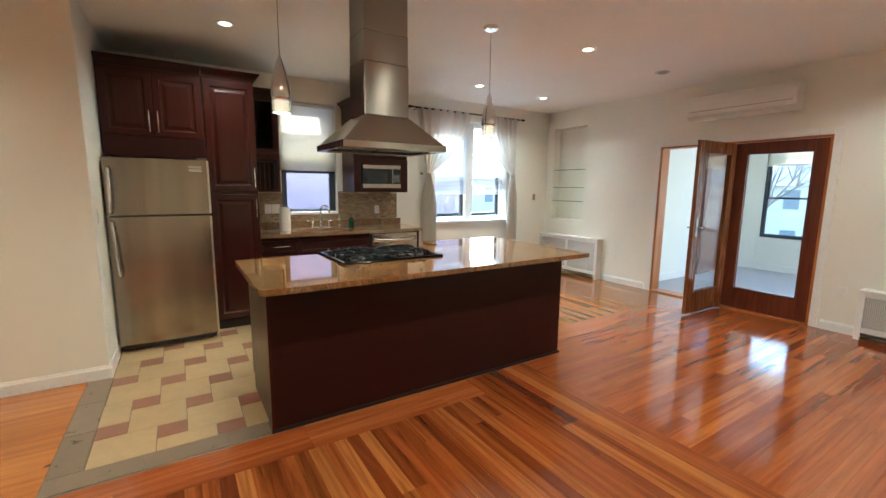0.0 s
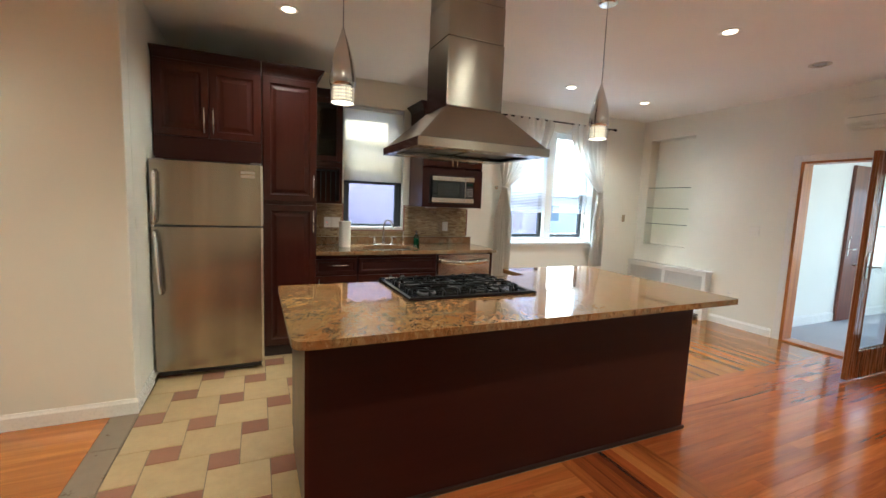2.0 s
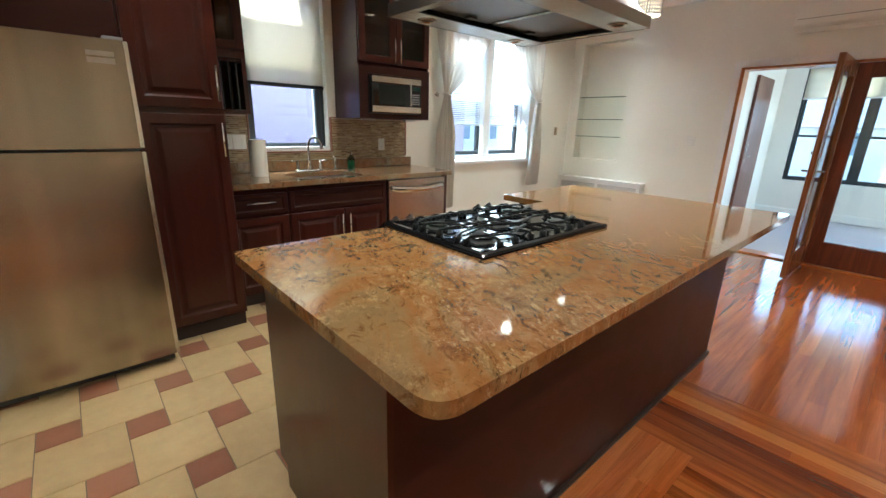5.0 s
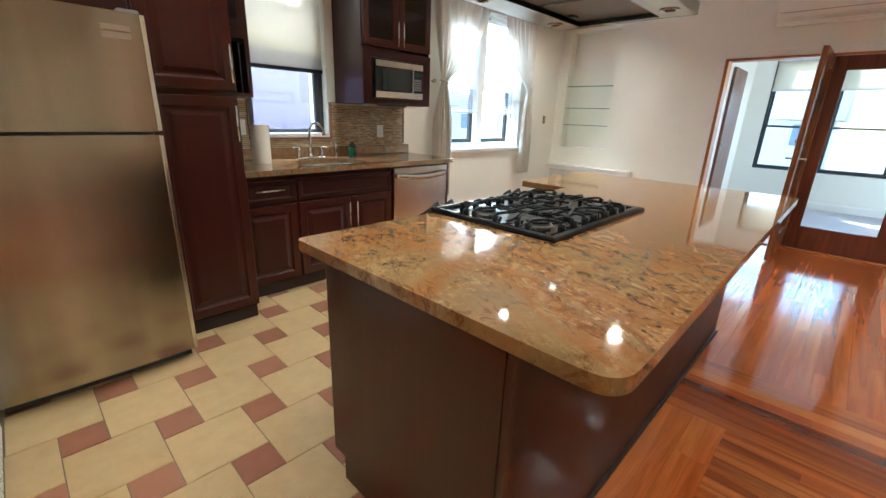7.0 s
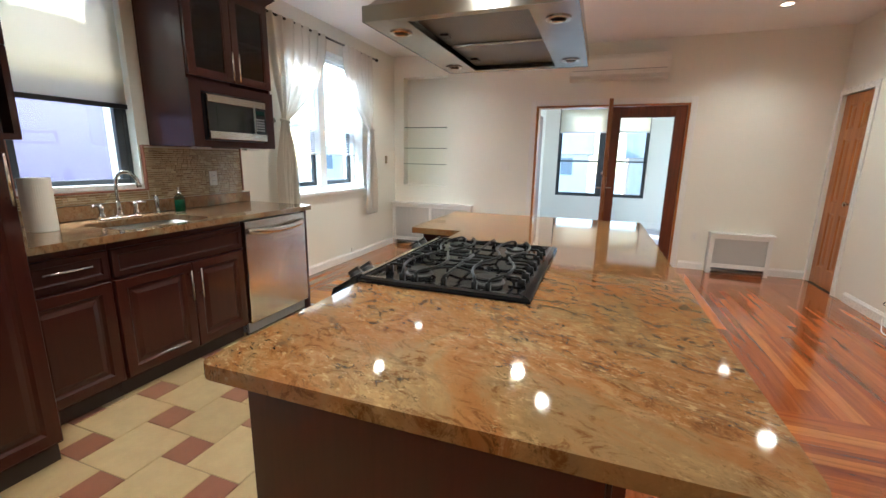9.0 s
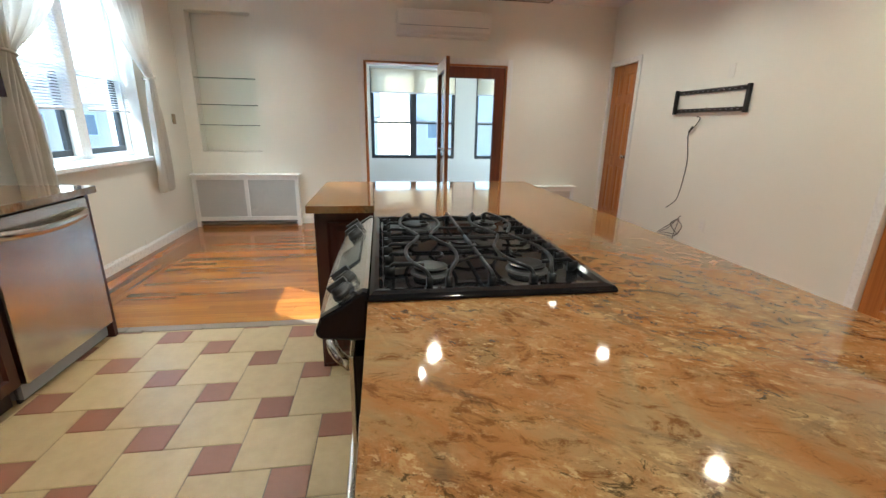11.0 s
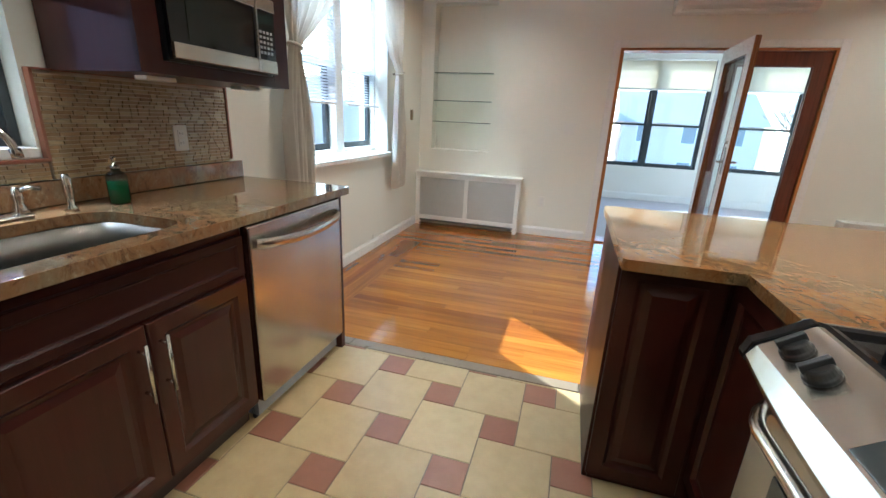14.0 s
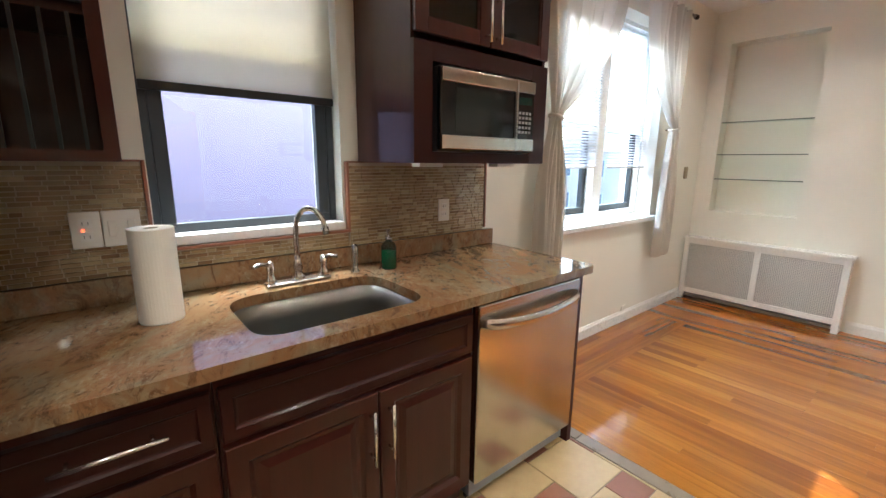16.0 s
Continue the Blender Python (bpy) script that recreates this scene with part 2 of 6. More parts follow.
def granite(name, tint, busy=1.0):
    """Polished stone: rusty and golden clouds drawn out one way, speckled zones, blue-grey veins."""
    m = mat(name, (0.5, 0.3, 0.15), 0.07)
    rot = nd(m, "Mapping")
    rot.inputs["Rotation"].default_value = (0, 0, radians(-62))
    ln(m, coords(m), rot.inputs["Vector"])
    sc = nd(m, "Mapping")
    sc.inputs["Scale"].default_value = (1.0, 1.75, 1.0)
    ln(m, rot.outputs[0], sc.inputs["Vector"])
    v = sc.outputs[0]
    flow = noise_tex(m, v, 1.5, 7, 0.62, 1.4)
    c = ramp(m, flow, [(0.30, (0.30, 0.24, 0.155)), (0.40, (0.44, 0.31, 0.165)), (0.48, (0.47, 0.235, 0.098)), (0.56, (0.50, 0.29, 0.13)), (0.64, (0.46, 0.34, 0.19)), (0.74, (0.58, 0.46, 0.30))])
    zone = ramp(m, noise_tex(m, v, 1.9, 5, 0.6, 0.9), [(0.42, (0.10 * busy,) * 3), (0.54, (busy,) * 3)])
    mid = noise_tex(m, v, 11, 9, 0.78, 1.2)
    gold = mixc(m, 1.0, ramp(m, mid, [(0.51, (0, 0, 0)), (0.60, (0.8, 0.8, 0.8))]), zone, "MULTIPLY")
    c = mixc(m, gold, c, (0.68, 0.52, 0.30))
    c = mixc(m, ramp(m, mid, [(0.38, (0.85, 0.85, 0.85)), (0.47, (0, 0, 0))]), c, (0.22, 0.10, 0.042))
    wisp = noise_tex(m, v, 6.0, 8, 0.72, 2.0)
    c = mixc(m, ramp(m, wisp, [(0.57, (0, 0, 0)), (0.66, (0.55, 0.55, 0.55))]), c, (0.62, 0.45, 0.25))
    vein = noise_tex(m, v, 2.6, 8, 0.68, 1.2)
    c = mixc(m, ramp(m, vein, [(0.58, (0, 0, 0)), (0.68, (0.62 * busy,) * 3)]), c, (0.105, 0.108, 0.098))
    blk = noise_tex(m, v, 27, 6, 0.82, 0.8)
    dark = mixc(m, 1.0, ramp(m, blk, [(0.56, (0, 0, 0)), (0.61, (0.9, 0.9, 0.9))]), zone, "MULTIPLY")
    c = mixc(m, dark, c, (0.040, 0.032, 0.022))
    lgt = noise_tex(m, v, 38, 4, 0.75)
    pale = mixc(m, 1.0, ramp(m, lgt, [(0.57, (0, 0, 0)), (0.63, (0.8, 0.8, 0.8))]), zone, "MULTIPLY")
    c = mixc(m, pale, c, (0.80, 0.66, 0.42))
    set_colour(m, mixc(m, 1.0, c, tint, "MULTIPLY"))
    set_rough(m, mid, 0.03, 0.08)
    return m


M_GRANITE = granite("island_granite", (0.43, 0.37, 0.285), 0.88)
M_GRANITE_K = granite("kitchen_granite", (0.50, 0.515, 0.56), 0.45)


def brushed(name, colour, rough, axis, aniso=0.5, depth=0.80, turn=0.0):
    m = mat(name, colour, rough, 1.0)
    s = [260, 260, 260]
    s[axis] = 1.2
    f = noise_tex(m, coords(m, tuple(s)), 1.0, 2)
    s3 = [5.0, 5.0, 5.0]
    s3[axis] = 0.35
    sheen = noise_tex(m, coords(m, tuple(s3)), 1.0, 3)
    # Drawn-out darker bands in the colour stand for soft reflections in the steel.
    set_colour(m, ramp(m, sheen, [(0.3, tuple(c * depth for c in colour)), (0.7, colour)]))
    mx = mixc(m, 0.35, sheen, f)
    set_rough(m, mx, rough - 0.05, rough + 0.06)
    bsdf(m).inputs["Anisotropic"].default_value = aniso
    bsdf(m).inputs["Anisotropic Rotation"].default_value = turn
    return m


M_STEEL = brushed("brushed_stainless_steel", (0.60, 0.56, 0.49), 0.22, 2, depth=0.82)
M_FRIDGE = brushed("fridge_steel", (0.44, 0.39, 0.31), 0.21, 2, depth=0.62)
M_STEEL_V = brushed("upright_brushed_steel", (0.55, 0.52, 0.48), 0.27, 2)
M_HOOD = brushed("hood_steel", (0.36, 0.345, 0.315), 0.22, 0, 0.8, depth=0.94, turn=0.25)
M_HOOD_V = brushed("hood_chimney_steel", (0.34, 0.325, 0.30), 0.22, 0, 0.85, depth=0.9, turn=0.25)
M_STEEL_BAR = mat("handle_steel", (0.74, 0.72, 0.69), 0.22, 1.0)
M_CHROME = mat("satin_nickel", (0.58, 0.54, 0.49), 0.22, 1.0)
M_IRON = mat("cast_iron", (0.006, 0.006, 0.0065), 0.36, Specular_IOR_Level=0.15)
M_ENAMEL = mat("black_enamel", (0.006, 0.006, 0.007), 0.07, Specular_IOR_Level=0.22)
M_BLACKGL = mat("black_glass", (0.006, 0.006, 0.007), 0.06)
M_SINK = brushed("sink_steel", (0.44, 0.415, 0.37), 0.40, 0, 0.2)
M_BLACK = mat("black_plastic", (0.015, 0.015, 0.016), 0.35)
M_DARKFR = mat("dark_window_frame", (0.035, 0.040, 0.045), 0.4)
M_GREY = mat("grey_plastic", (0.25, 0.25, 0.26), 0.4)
M_WHITE = mat("white_plastic", (0.78, 0.76, 0.70), 0.35)
M_PAPER = paint("paper_towel", (0.84, 0.79, 0.70), 0.9, 0.03, 0.5)


def glass(name, colour=(1, 1, 1), rough=0.0):
    m = mat(name, colour, rough)
    b = bsdf(m)
    b.inputs["Transmission Weight"].default_value = 1.0
    b.inputs["IOR"].default_value = 1.45
    return m


def thin_glass(name, tint=(0.96, 0.98, 0.98)):
    m = bpy.data.materials.new(name)
    m.use_nodes = True
    nt = m.node_tree
    out = nt.nodes["Material Output"]
    nt.nodes.remove(nt.nodes["Principled BSDF"])
    tr = nd(m, "BsdfTransparent")
    tr.inputs[0].default_value = (*tint, 1)
    gl = nd(m, "BsdfGlossy")
    gl.inputs["Roughness"].default_value = 0.0
    lw = nd(m, "LayerWeight")
    pw = nd(m, "Math", operation="POWER")
    pw.inputs[1].default_value = 5.0
    ln(m, lw.outputs["Facing"], pw.inputs[0])
    rr = nd(m, "MapRange")
    rr.inputs["To Min"].default_value, rr.inputs["To Max"].default_value = 0.045, 0.8
    ln(m, pw.outputs[0], rr.inputs["Value"])
    mx = nd(m, "MixShader")
    ln(m, rr.outputs[0], mx.inputs[0])
    ln(m, tr.outputs[0], mx.inputs[1])
    ln(m, gl.outputs[0], mx.inputs[2])
    ln(m, mx.outputs[0], out.inputs[0])
    return m


M_PANE = thin_glass("window_glass")
M_SHELFGL = thin_glass("shelf_glass", (0.80, 0.90, 0.86))


def tile_mat(name, a, b, rough=0.35):
    m = mat(name, a, rough)
    oi = nd(m, "ObjectInfo")
    gi = nd(m, "NewGeometry")
    add = nd(m, "Math", operation="ADD")
    ln(m, oi.outputs["Random"], add.inputs[0])
    ln(m, gi.outputs["Random Per Island"], add.inputs[1])
    fr = nd(m, "Math", operation="FRACT")
    ln(m, add.outputs[0], fr.inputs[0])
    c = ramp(m, fr.outputs[0], [(0.0, a), (1.0, b)])
    n1 = noise_tex(m, coords(m, (1, 1, 1), rnd=True), 14, 5, 0.6)
    c = mixc(m, 0.5, c, ramp(m, n1, [(0.3, (0.80, 0.76, 0.70)), (0.65, (1.03, 1.02, 1.0))]), "MULTIPLY")
    set_colour(m, c)
    set_rough(m, n1, rough - 0.1, rough + 0.12)
    set_bump(m, noise_tex(m, coords(m), 45, 4), 0.12, 0.002)
    return m


M_TILE = tile_mat("cream_floor_tile", (0.465, 0.345, 0.182), (0.53, 0.400, 0.215))
M_TILE_R = tile_mat("rust_floor_tile", (0.25, 0.100, 0.062), (0.31, 0.14, 0.088))
M_GROUT = paint("dark_grout", (0.20, 0.155, 0.11), 0.9)
M_STONE = tile_mat("grey_brown_border_stone", (0.19, 0.145, 0.10), (0.25, 0.195, 0.14), 0.3)


def emit(name, colour, strength):
    m = mat(name, colour, 0.4)
    bsdf(m).inputs["Emission Color"].default_value = (*colour, 1)
    bsdf(m).inputs["Emission Strength"].default_value = strength
    return m


M_BULB = emit("lamp_glow", (1.0, 0.80, 0.54), 1.7)


def fabric(name, colour, trans, sheer=0.0):
    m = mat(name, colour, 0.8)
    nt = m.node_tree
    tl = nd(m, "BsdfTranslucent")
    tl.inputs[0].default_value = (*colour, 1)
    mx = nd(m, "MixShader")
    mx.inputs[0].default_value = trans
    ln(m, bsdf(m).outputs[0], mx.inputs[1])
    ln(m, tl.outputs[0], mx.inputs[2])
    ln(m, mx.outputs[0], nt.nodes["Material Output"].inputs[0])
    if sheer:
        tp = nd(m, "BsdfTransparent")
        m2 = nd(m, "MixShader")
        m2.inputs[0].default_value = sheer
        ln(m, mx.outputs[0], m2.inputs[1])
        ln(m, tp.outputs[0], m2.inputs[2])
        ln(m, m2.outputs[0], nt.nodes["Material Output"].inputs[0])
    weave = noise_tex(m, coords(m, (1, 1, 1)), 350, 2)
    set_bump(m, weave, 0.3, 0.001)
    return m


M_SHADE = fabric("roller_shade_fabric", (0.93, 0.87, 0.73), 0.72)
M_CURTAIN = fabric("cream_curtain_fabric", (0.68, 0.63, 0.55), 0.24, 0.06)
M_BLIND = fabric("white_blind_slat", (0.84, 0.85, 0.87), 0.5)


# ---- structure ----
CEIL = 2.76


def wall_along_x(name, x0, x1, y0, y1, z1, holes, material=None):
    """A wall with rectangular holes (xa, xb, za, zb)."""
    bm = bmesh.new()
    x = x0
    for a, b, c, d in sorted(holes):
        add_box(bm, x, a, y0, y1, 0, z1)
        if c > 0:
            add_box(bm, a, b, y0, y1, 0, c)
        if d < z1:
            add_box(bm, a, b, y0, y1, d, z1)
        x = b
    add_box(bm, x, x1, y0, y1, 0, z1)
    return finish(name, bm, material or M_WALL, kind="structure")


def wall_along_y(name, x0, x1, y0, y1, z1, holes, material=None):
    bm = bmesh.new()
    y = y0
    for a, b, c, d in sorted(holes):
        add_box(bm, x0, x1, y, a, 0, z1)
        if c > 0:
            add_box(bm, x0, x1, a, b, 0, c)
        if d < z1:
            add_box(bm, x0, x1, a, b, d, z1)
        y = b
    add_box(bm, x0, x1, y, y1, 0, z1)
    return finish(name, bm, material or M_WALL, kind="structure")


KW = (1.652, 2.350, 1.10, 2.47)      # kitchen window
W2 = (3.87, 5.29, 0.92, 2.47)      # north window
FD = (3.66, 5.475, 0.0, 2.02)      # french door opening
NICHE = (6.745, 7.44, 0.915, 2.47)
wall_along_x("wall_north", -0.10, 6.42, 7.59, 7.89, CEIL, [KW, W2])
wall_along_y("wall_east", 6.24, 6.42, 2.10, 7.59, CEIL, [FD, NICHE])
finish("wall_east_niche_back", boxes((6.395, 6.42, NICHE[0] + 0.0005, NICHE[1] - 0.0005, NICHE[2] + 0.0005, NICHE[3] - 0.0005)), M_WALL, kind="structure")
D2 = (5.610, 6.195, 0.0, 2.05)
D3 = (1.93, 2.74, 0.0, 2.05)
wall_along_x("wall_south", 1.75, 6.24, 2.08, 2.24, CEIL, [D2, D3])
finish("wall_south_closet_back", boxes((1.90, 6.24, 1.90, 1.94, 0, CEIL)), M_WALL, kind="structure")
finish("wall_west_return", boxes((-0.10, 0.035, 6.08, 7.59, 0, CEIL)), M_WALL, kind="structure", bevel=0.004)
finish("wall_west_front", boxes((-2.60, 0.035, 5.93, 6.08, 0, CEIL)), M_WALL, kind="structure", bevel=0.006)
finish("wall_hall_west", boxes((-2.75, -2.60, -0.75, 6.08, 0, CEIL)), M_WALL, kind="structure")
finish("wall_hall_south", boxes((-2.60, 1.90, -0.75, -0.60, 0, CEIL)), M_WALL, kind="structure")
finish("wall_hall_east", boxes((1.75, 1.90, -0.60, 2.08, 0, CEIL)), M_WALL, kind="structure")
ceiling = finish("ceiling", boxes((-2.75, 6.42, -0.75, 7.89, CEIL, CEIL + 0.12)), M_CEIL, kind="structure")
finish("floor_slab", boxes((-2.75, 6.42, -0.75, 7.89, -0.20, -0.014)), M_GROUT, kind="structure")

# sunroom behind the french door
SRN, SRE, SRS = 5.76, 9.60, 0.9
WA = (3.745, 5.47, 0.60, 2.36)
WB = (1.55, 3.31, 0.60, 2.36)
wall_along_y("sunroom_wall_east", SRE, SRE + 0.2, SRS, SRN, CEIL, [WA, WB], M_SUNWALL)
wall_along_x("sunroom_wall_north", 6.42, SRE + 0.2, SRN, SRN + 0.15, CEIL, [], M_SUNWALL)
wall_along_x("sunroom_wall_south", 6.42, SRE + 0.2, SRS - 0.15, SRS, CEIL, [(7.0, 9.0, 0.6, 2.3)], M_SUNWALL)
finish("sunroom_wall_west", boxes((6.422, 6.47, SRS, 3.55, 0, CEIL), (6.422, 6.47, 5.58, SRN, 0, CEIL), (6.422, 6.47, 3.55, 5.58, 2.12, CEIL)), M_SUNWALL, kind="structure")
finish("sunroom_ceiling", boxes((6.422, SRE + 0.2, SRS - 0.15, SRN + 0.15, CEIL, CEIL + 0.12)), M_CEIL, kind="structure")
M_CARPET = paint("lilac_grey_carpet", (0.50, 0.49, 0.53), 0.95, 0.08, 0.8)
finish("sunroom_floor", boxes((6.422, SRE + 0.2, SRS - 0.15, SRN + 0.15, -0.20, -0.004)), M_CARPET, kind="structure")


def baseboard(name, p, q, side, h=0.10, t=0.014, material=None):
    """A skirting board from p to q (x, y) along a wall; side: unit normal into the room."""
    bm = bmesh.new()
    p, q, n = Vector(p), Vector(q), Vector(side)
    prof = [(0, 0), (t, 0), (t, h - 0.025), (t * 0.6, h - 0.012), (t * 0.35, h), (0, h)]
    a = [bm.verts.new((*(p + n * d), z + 0.001)) for d, z in prof]
    b = [bm.verts.new((*(q + n * d), z + 0.001)) for d, z in prof]
    for i in range(len(prof)):
        j = (i + 1) % len(prof)
        bm.faces.new((a[i], a[j], b[j], b[i]))
    bm.faces.new(a[::-1])
    bm.faces.new(b)
    return finish(name, bm, material or M_TRIM, kind="structure")


baseboard("baseboard_west_front", (-2.60, 5.93), (0.049, 5.93), (0, -1))
baseboard("baseboard_west_return", (0.035, 5.93), (0.035, 6.40), (1, 0))
baseboard("baseboard_north", (3.30, 7.59), (6.24, 7.59), (0, -1))
baseboard("baseboard_east_a", (6.24, 5.57), (6.24, 6.30), (-1, 0))
baseboard("baseboard_east_b", (6.24, 3.30), (6.24, 3.57), (-1, 0))
baseboard("baseboard_east_c", (6.24, 2.24), (6.24, 2.62), (-1, 0))
baseboard("baseboard_south", (2.84, 2.24), (5.38, 2.24), (0, 1))
baseboard("baseboard_hall_west", (-2.60, -0.6), (-2.60, 5.93), (1, 0))
baseboard("sunroom_baseboard_north", (6.47, SRN), (SRE, SRN), (0, -1), 0.13)
baseboard("sunroom_baseboard_east", (SRE, SRS), (SRE, SRN), (-1, 0), 0.13)


def casing(name, axis, a0, a1, z1, at, out, width=0.085, thick=0.016, material=None):
    """Flat door casing round an opening: axis 'x' or 'y', at: the wall's face, out: +1 or -1."""
    bm = bmesh.new()
    lo, hi = sorted((at, at + out * thick))
    for s in ((a0 - width, a0, 0.001, z1 + width), (a1, a1 + width, 0.001, z1 + width), (a0, a1, z1, z1 + width)):
        if axis == "x":
            add_box(bm, s[0], s[1], lo, hi, s[2], s[3])
        else:
            add_box(bm, lo, hi, s[0], s[1], s[2], s[3])
    return finish(name, bm, material or M_TRIM, kind="structure", bevel=0.003)


casing("casing_french_door", "y", FD[0], FD[1], FD[3], 6.24, -1, 0.07)
casing("casing_door_closet", "x", D2[0], D2[1], D2[3], 2.24, 1, 0.06)
casing("casing_door_hall", "x", D3[0], D3[1], D3[3], 2.24, 1, 0.06)

# ---- windows ----


def sash(parent, x0, x1, z0, z1, y, w, material, name="sash"):
    bm = boxes((x0, x1, y, y + 0.035, z0, z0 + w), (x0, x1, y, y + 0.035, z1 - w, z1), (x0, x0 + w, y, y + 0.035, z0 + w, z1 - w), (x1 - w, x1, y, y + 0.035, z0 + w, z1 - w))
    s = part(name, bm, material, parent, bevel=0.003)
    g = finish("pane", boxes((x0 + w, x1 - w, y + 0.014, y + 0.020, z0 + w, z1 - w)), M_PANE)
    g.parent = s
    g.visible_shadow = False
    return s


def window(name, label, x0, x1, z0, z1, y, lights, mid, loc=(0, 0, 0), rz=0, outer=M_DARKFR, w=0.035, low_outer=None, post=0.03, upper=None):
    """Double-hung units side by side, facing -y in their own space."""
    e = base(name, label, "window", loc, rz)
    e["kind"] = "structure"
    bm = boxes((x0, x1, y, y + 0.09, z0, z0 + 0.03), (x0, x1, y, y + 0.09, z1 - 0.03, z1), (x0, x0 + 0.03, y, y + 0.09, z0 + 0.03, z1 - 0.03), (x1 - 0.03, x1, y, y + 0.09, z0 + 0.03, z1 - 0.03))
    n = lights
    xs = [x0 + 0.03 + (x1 - x0 - 0.06) * i / n for i in range(n + 1)]
    for xm in xs[1:-1]:
        add_box(bm, xm - post, xm + post, y - (0.02 if post > 0.03 else 0), y + 0.09, z0 + 0.03, z1 - 0.03)
    part("window_frame", bm, low_outer or outer, e, bevel=0.003)
    for i in range(n):
        a = xs[i] + (post if i else 0)
        b = xs[i + 1] - (post if i < n - 1 else 0)
        sash(e, a, b, z0 + 0.03, mid + w / 2, y + (0.045 if upper else 0.005), w, outer, "lower_sash")
        sash(e, a, b, mid - w / 2, z1 - 0.03, y + (0.005 if upper else 0.045), w, upper or outer, "upper_sash")
    return e


window("window_kitchen", "dark-framed kitchen window above the sink", KW[0], KW[1], KW[2] - 0.03, KW[3], 7.66, 1, 1.78, w=0.046)
finish("sill_kitchen_window", boxes((KW[0], KW[1], 7.575, 7.655, KW[2] - 0.02, KW[2] + 0.015)), M_TRIM, kind="structure", bevel=0.004)
window("window_dining", "double-hung window pair with dark sashes in a white frame", W2[0], W2[1], W2[2] + 0.03, W2[3], 7.72, 2, 1.645, w=0.05, low_outer=M_TRIM, post=0.062, upper=M_TRIM)
finish("sill_dining_window", boxes((W2[0] - 0.06, W2[1] + 0.06, 7.54, 7.59, W2[2] - 0.03, W2[2] + 0.005), (W2[0], W2[1], 7.59, 7.72, W2[2], W2[2] + 0.012)), M_TRIM, kind="structure", bevel=0.004)
window("window_sunroom", "dark-framed sunroom window pair above a white wall", -WA[1], -WA[0], WA[2], WA[3], 0, 2, 1.315, (SRE + 0.02, 0, 0), -90)
window("window_sunroom", "dark-framed sunroom window pair above a white wall", -WB[1], -WB[0], WB[2], WB[3], 0, 2, 1.315, (SRE + 0.02, 0, 0), -90)
# Unseen side window, added to let more daylight into the sunroom.
window("window_sunroom_unseen", "wide dark-framed sunroom side window, unseen, added for daylight", 7.0, 9.0, 0.6, 2.3, SRS - 0.10, 2, 1.35)


def roller_shade(name, label, x0, x1, ztop, zbot, y, loc=(0, 0, 0), rz=0, bar=M_BLACK):
    e = base(name, label, "roller shade", loc, rz)
    bm = bmesh.new()
    n = 24
    a = [bm.verts.new((x0, y + 0.0015 * math.sin(i * 0.9), ztop + (zbot - ztop) * i / n)) for i in range(n + 1)]
    b = [bm.verts.new((x1, y + 0.0015 * math.sin(i * 0.9 + 0.5), ztop + (zbot - ztop) * i / n)) for i in range(n + 1)]
    for i in range(n):
        bm.faces.new((a[i], b[i], b[i + 1], a[i + 1]))
    bmesh.ops.solidify(bm, geom=bm.faces[:], thickness=0.0012)
    part("shade_fabric", bm, M_SHADE, e, smooth=True)
    part("bottom_bar", boxes((x0, x1, y - 0.009, y + 0.007, zbot - 0.030, zbot)), bar, e, bevel=0.003)
    bm = bmesh.new()
    tube(bm, [(x0 - 0.005, y, ztop + 0.012), (x1 + 0.005, y, ztop + 0.012)], 0.017, 12)
    part("roller_tube", bm, M_TRIM, e, smooth=True)
    return e


roller_shade("roller_shade", "cream roller shade half lowered over the kitchen window", KW[0] + 0.008, KW[1] - 0.008, 2.435, 1.635, 7.635)
for wy in (WA, WB):
    roller_shade("roller_shade", "white roller shade partly lowered on a sunroom window", -wy[1] + 0.02, -wy[0] - 0.02, 2.34, 1.905, -0.03, (SRE + 0.02, 0, 0), -90, M_TRIM)


# ---- french door ----
def glazed_leaf(e, w, h, t=0.042, stile=0.115, top=0.12, bottom=0.24, material=None):
    """A leaf from x 0 to w, y 0 to t, glazed with one pane."""
    m = material or M_MAHOG
    part("stile", boxes((0, stile, 0, t, 0, h)), m, e, bevel=0.003)
    part("stile", boxes((w - stile, w, 0, t, 0, h)), m, e, bevel=0.003)
    part("top_rail", boxes((stile, w - stile, 0.001, t - 0.001, h - top, h)), m, e)
    part("bottom_rail", boxes((stile, w - stile, 0.001, t - 0.001, 0, bottom)), m, e)
    bm = bmesh.new()
    for y0, y1 in ((-0.004, 0.010), (t - 0.010, t + 0.004)):
        a, b, c, d = stile, w - stile, bottom, h - top
        add_box(bm, a, a + 0.012, y0, y1, c, d)
        add_box(bm, b - 0.012, b, y0, y1, c, d)
        add_box(bm, a + 0.012, b - 0.012, y0, y1, c, c + 0.012)
        add_box(bm, a + 0.012, b - 0.012, y0, y1, d - 0.012, d)
    part("glazing_bead", bm, m, e)
    g = part("pane", boxes((stile + 0.002, w - stile - 0.002, t / 2 - 0.003, t / 2 + 0.003, bottom + 0.002, h - top - 0.002)), M_PANE, e, "clear glass pane")
    g.visible_shadow = False


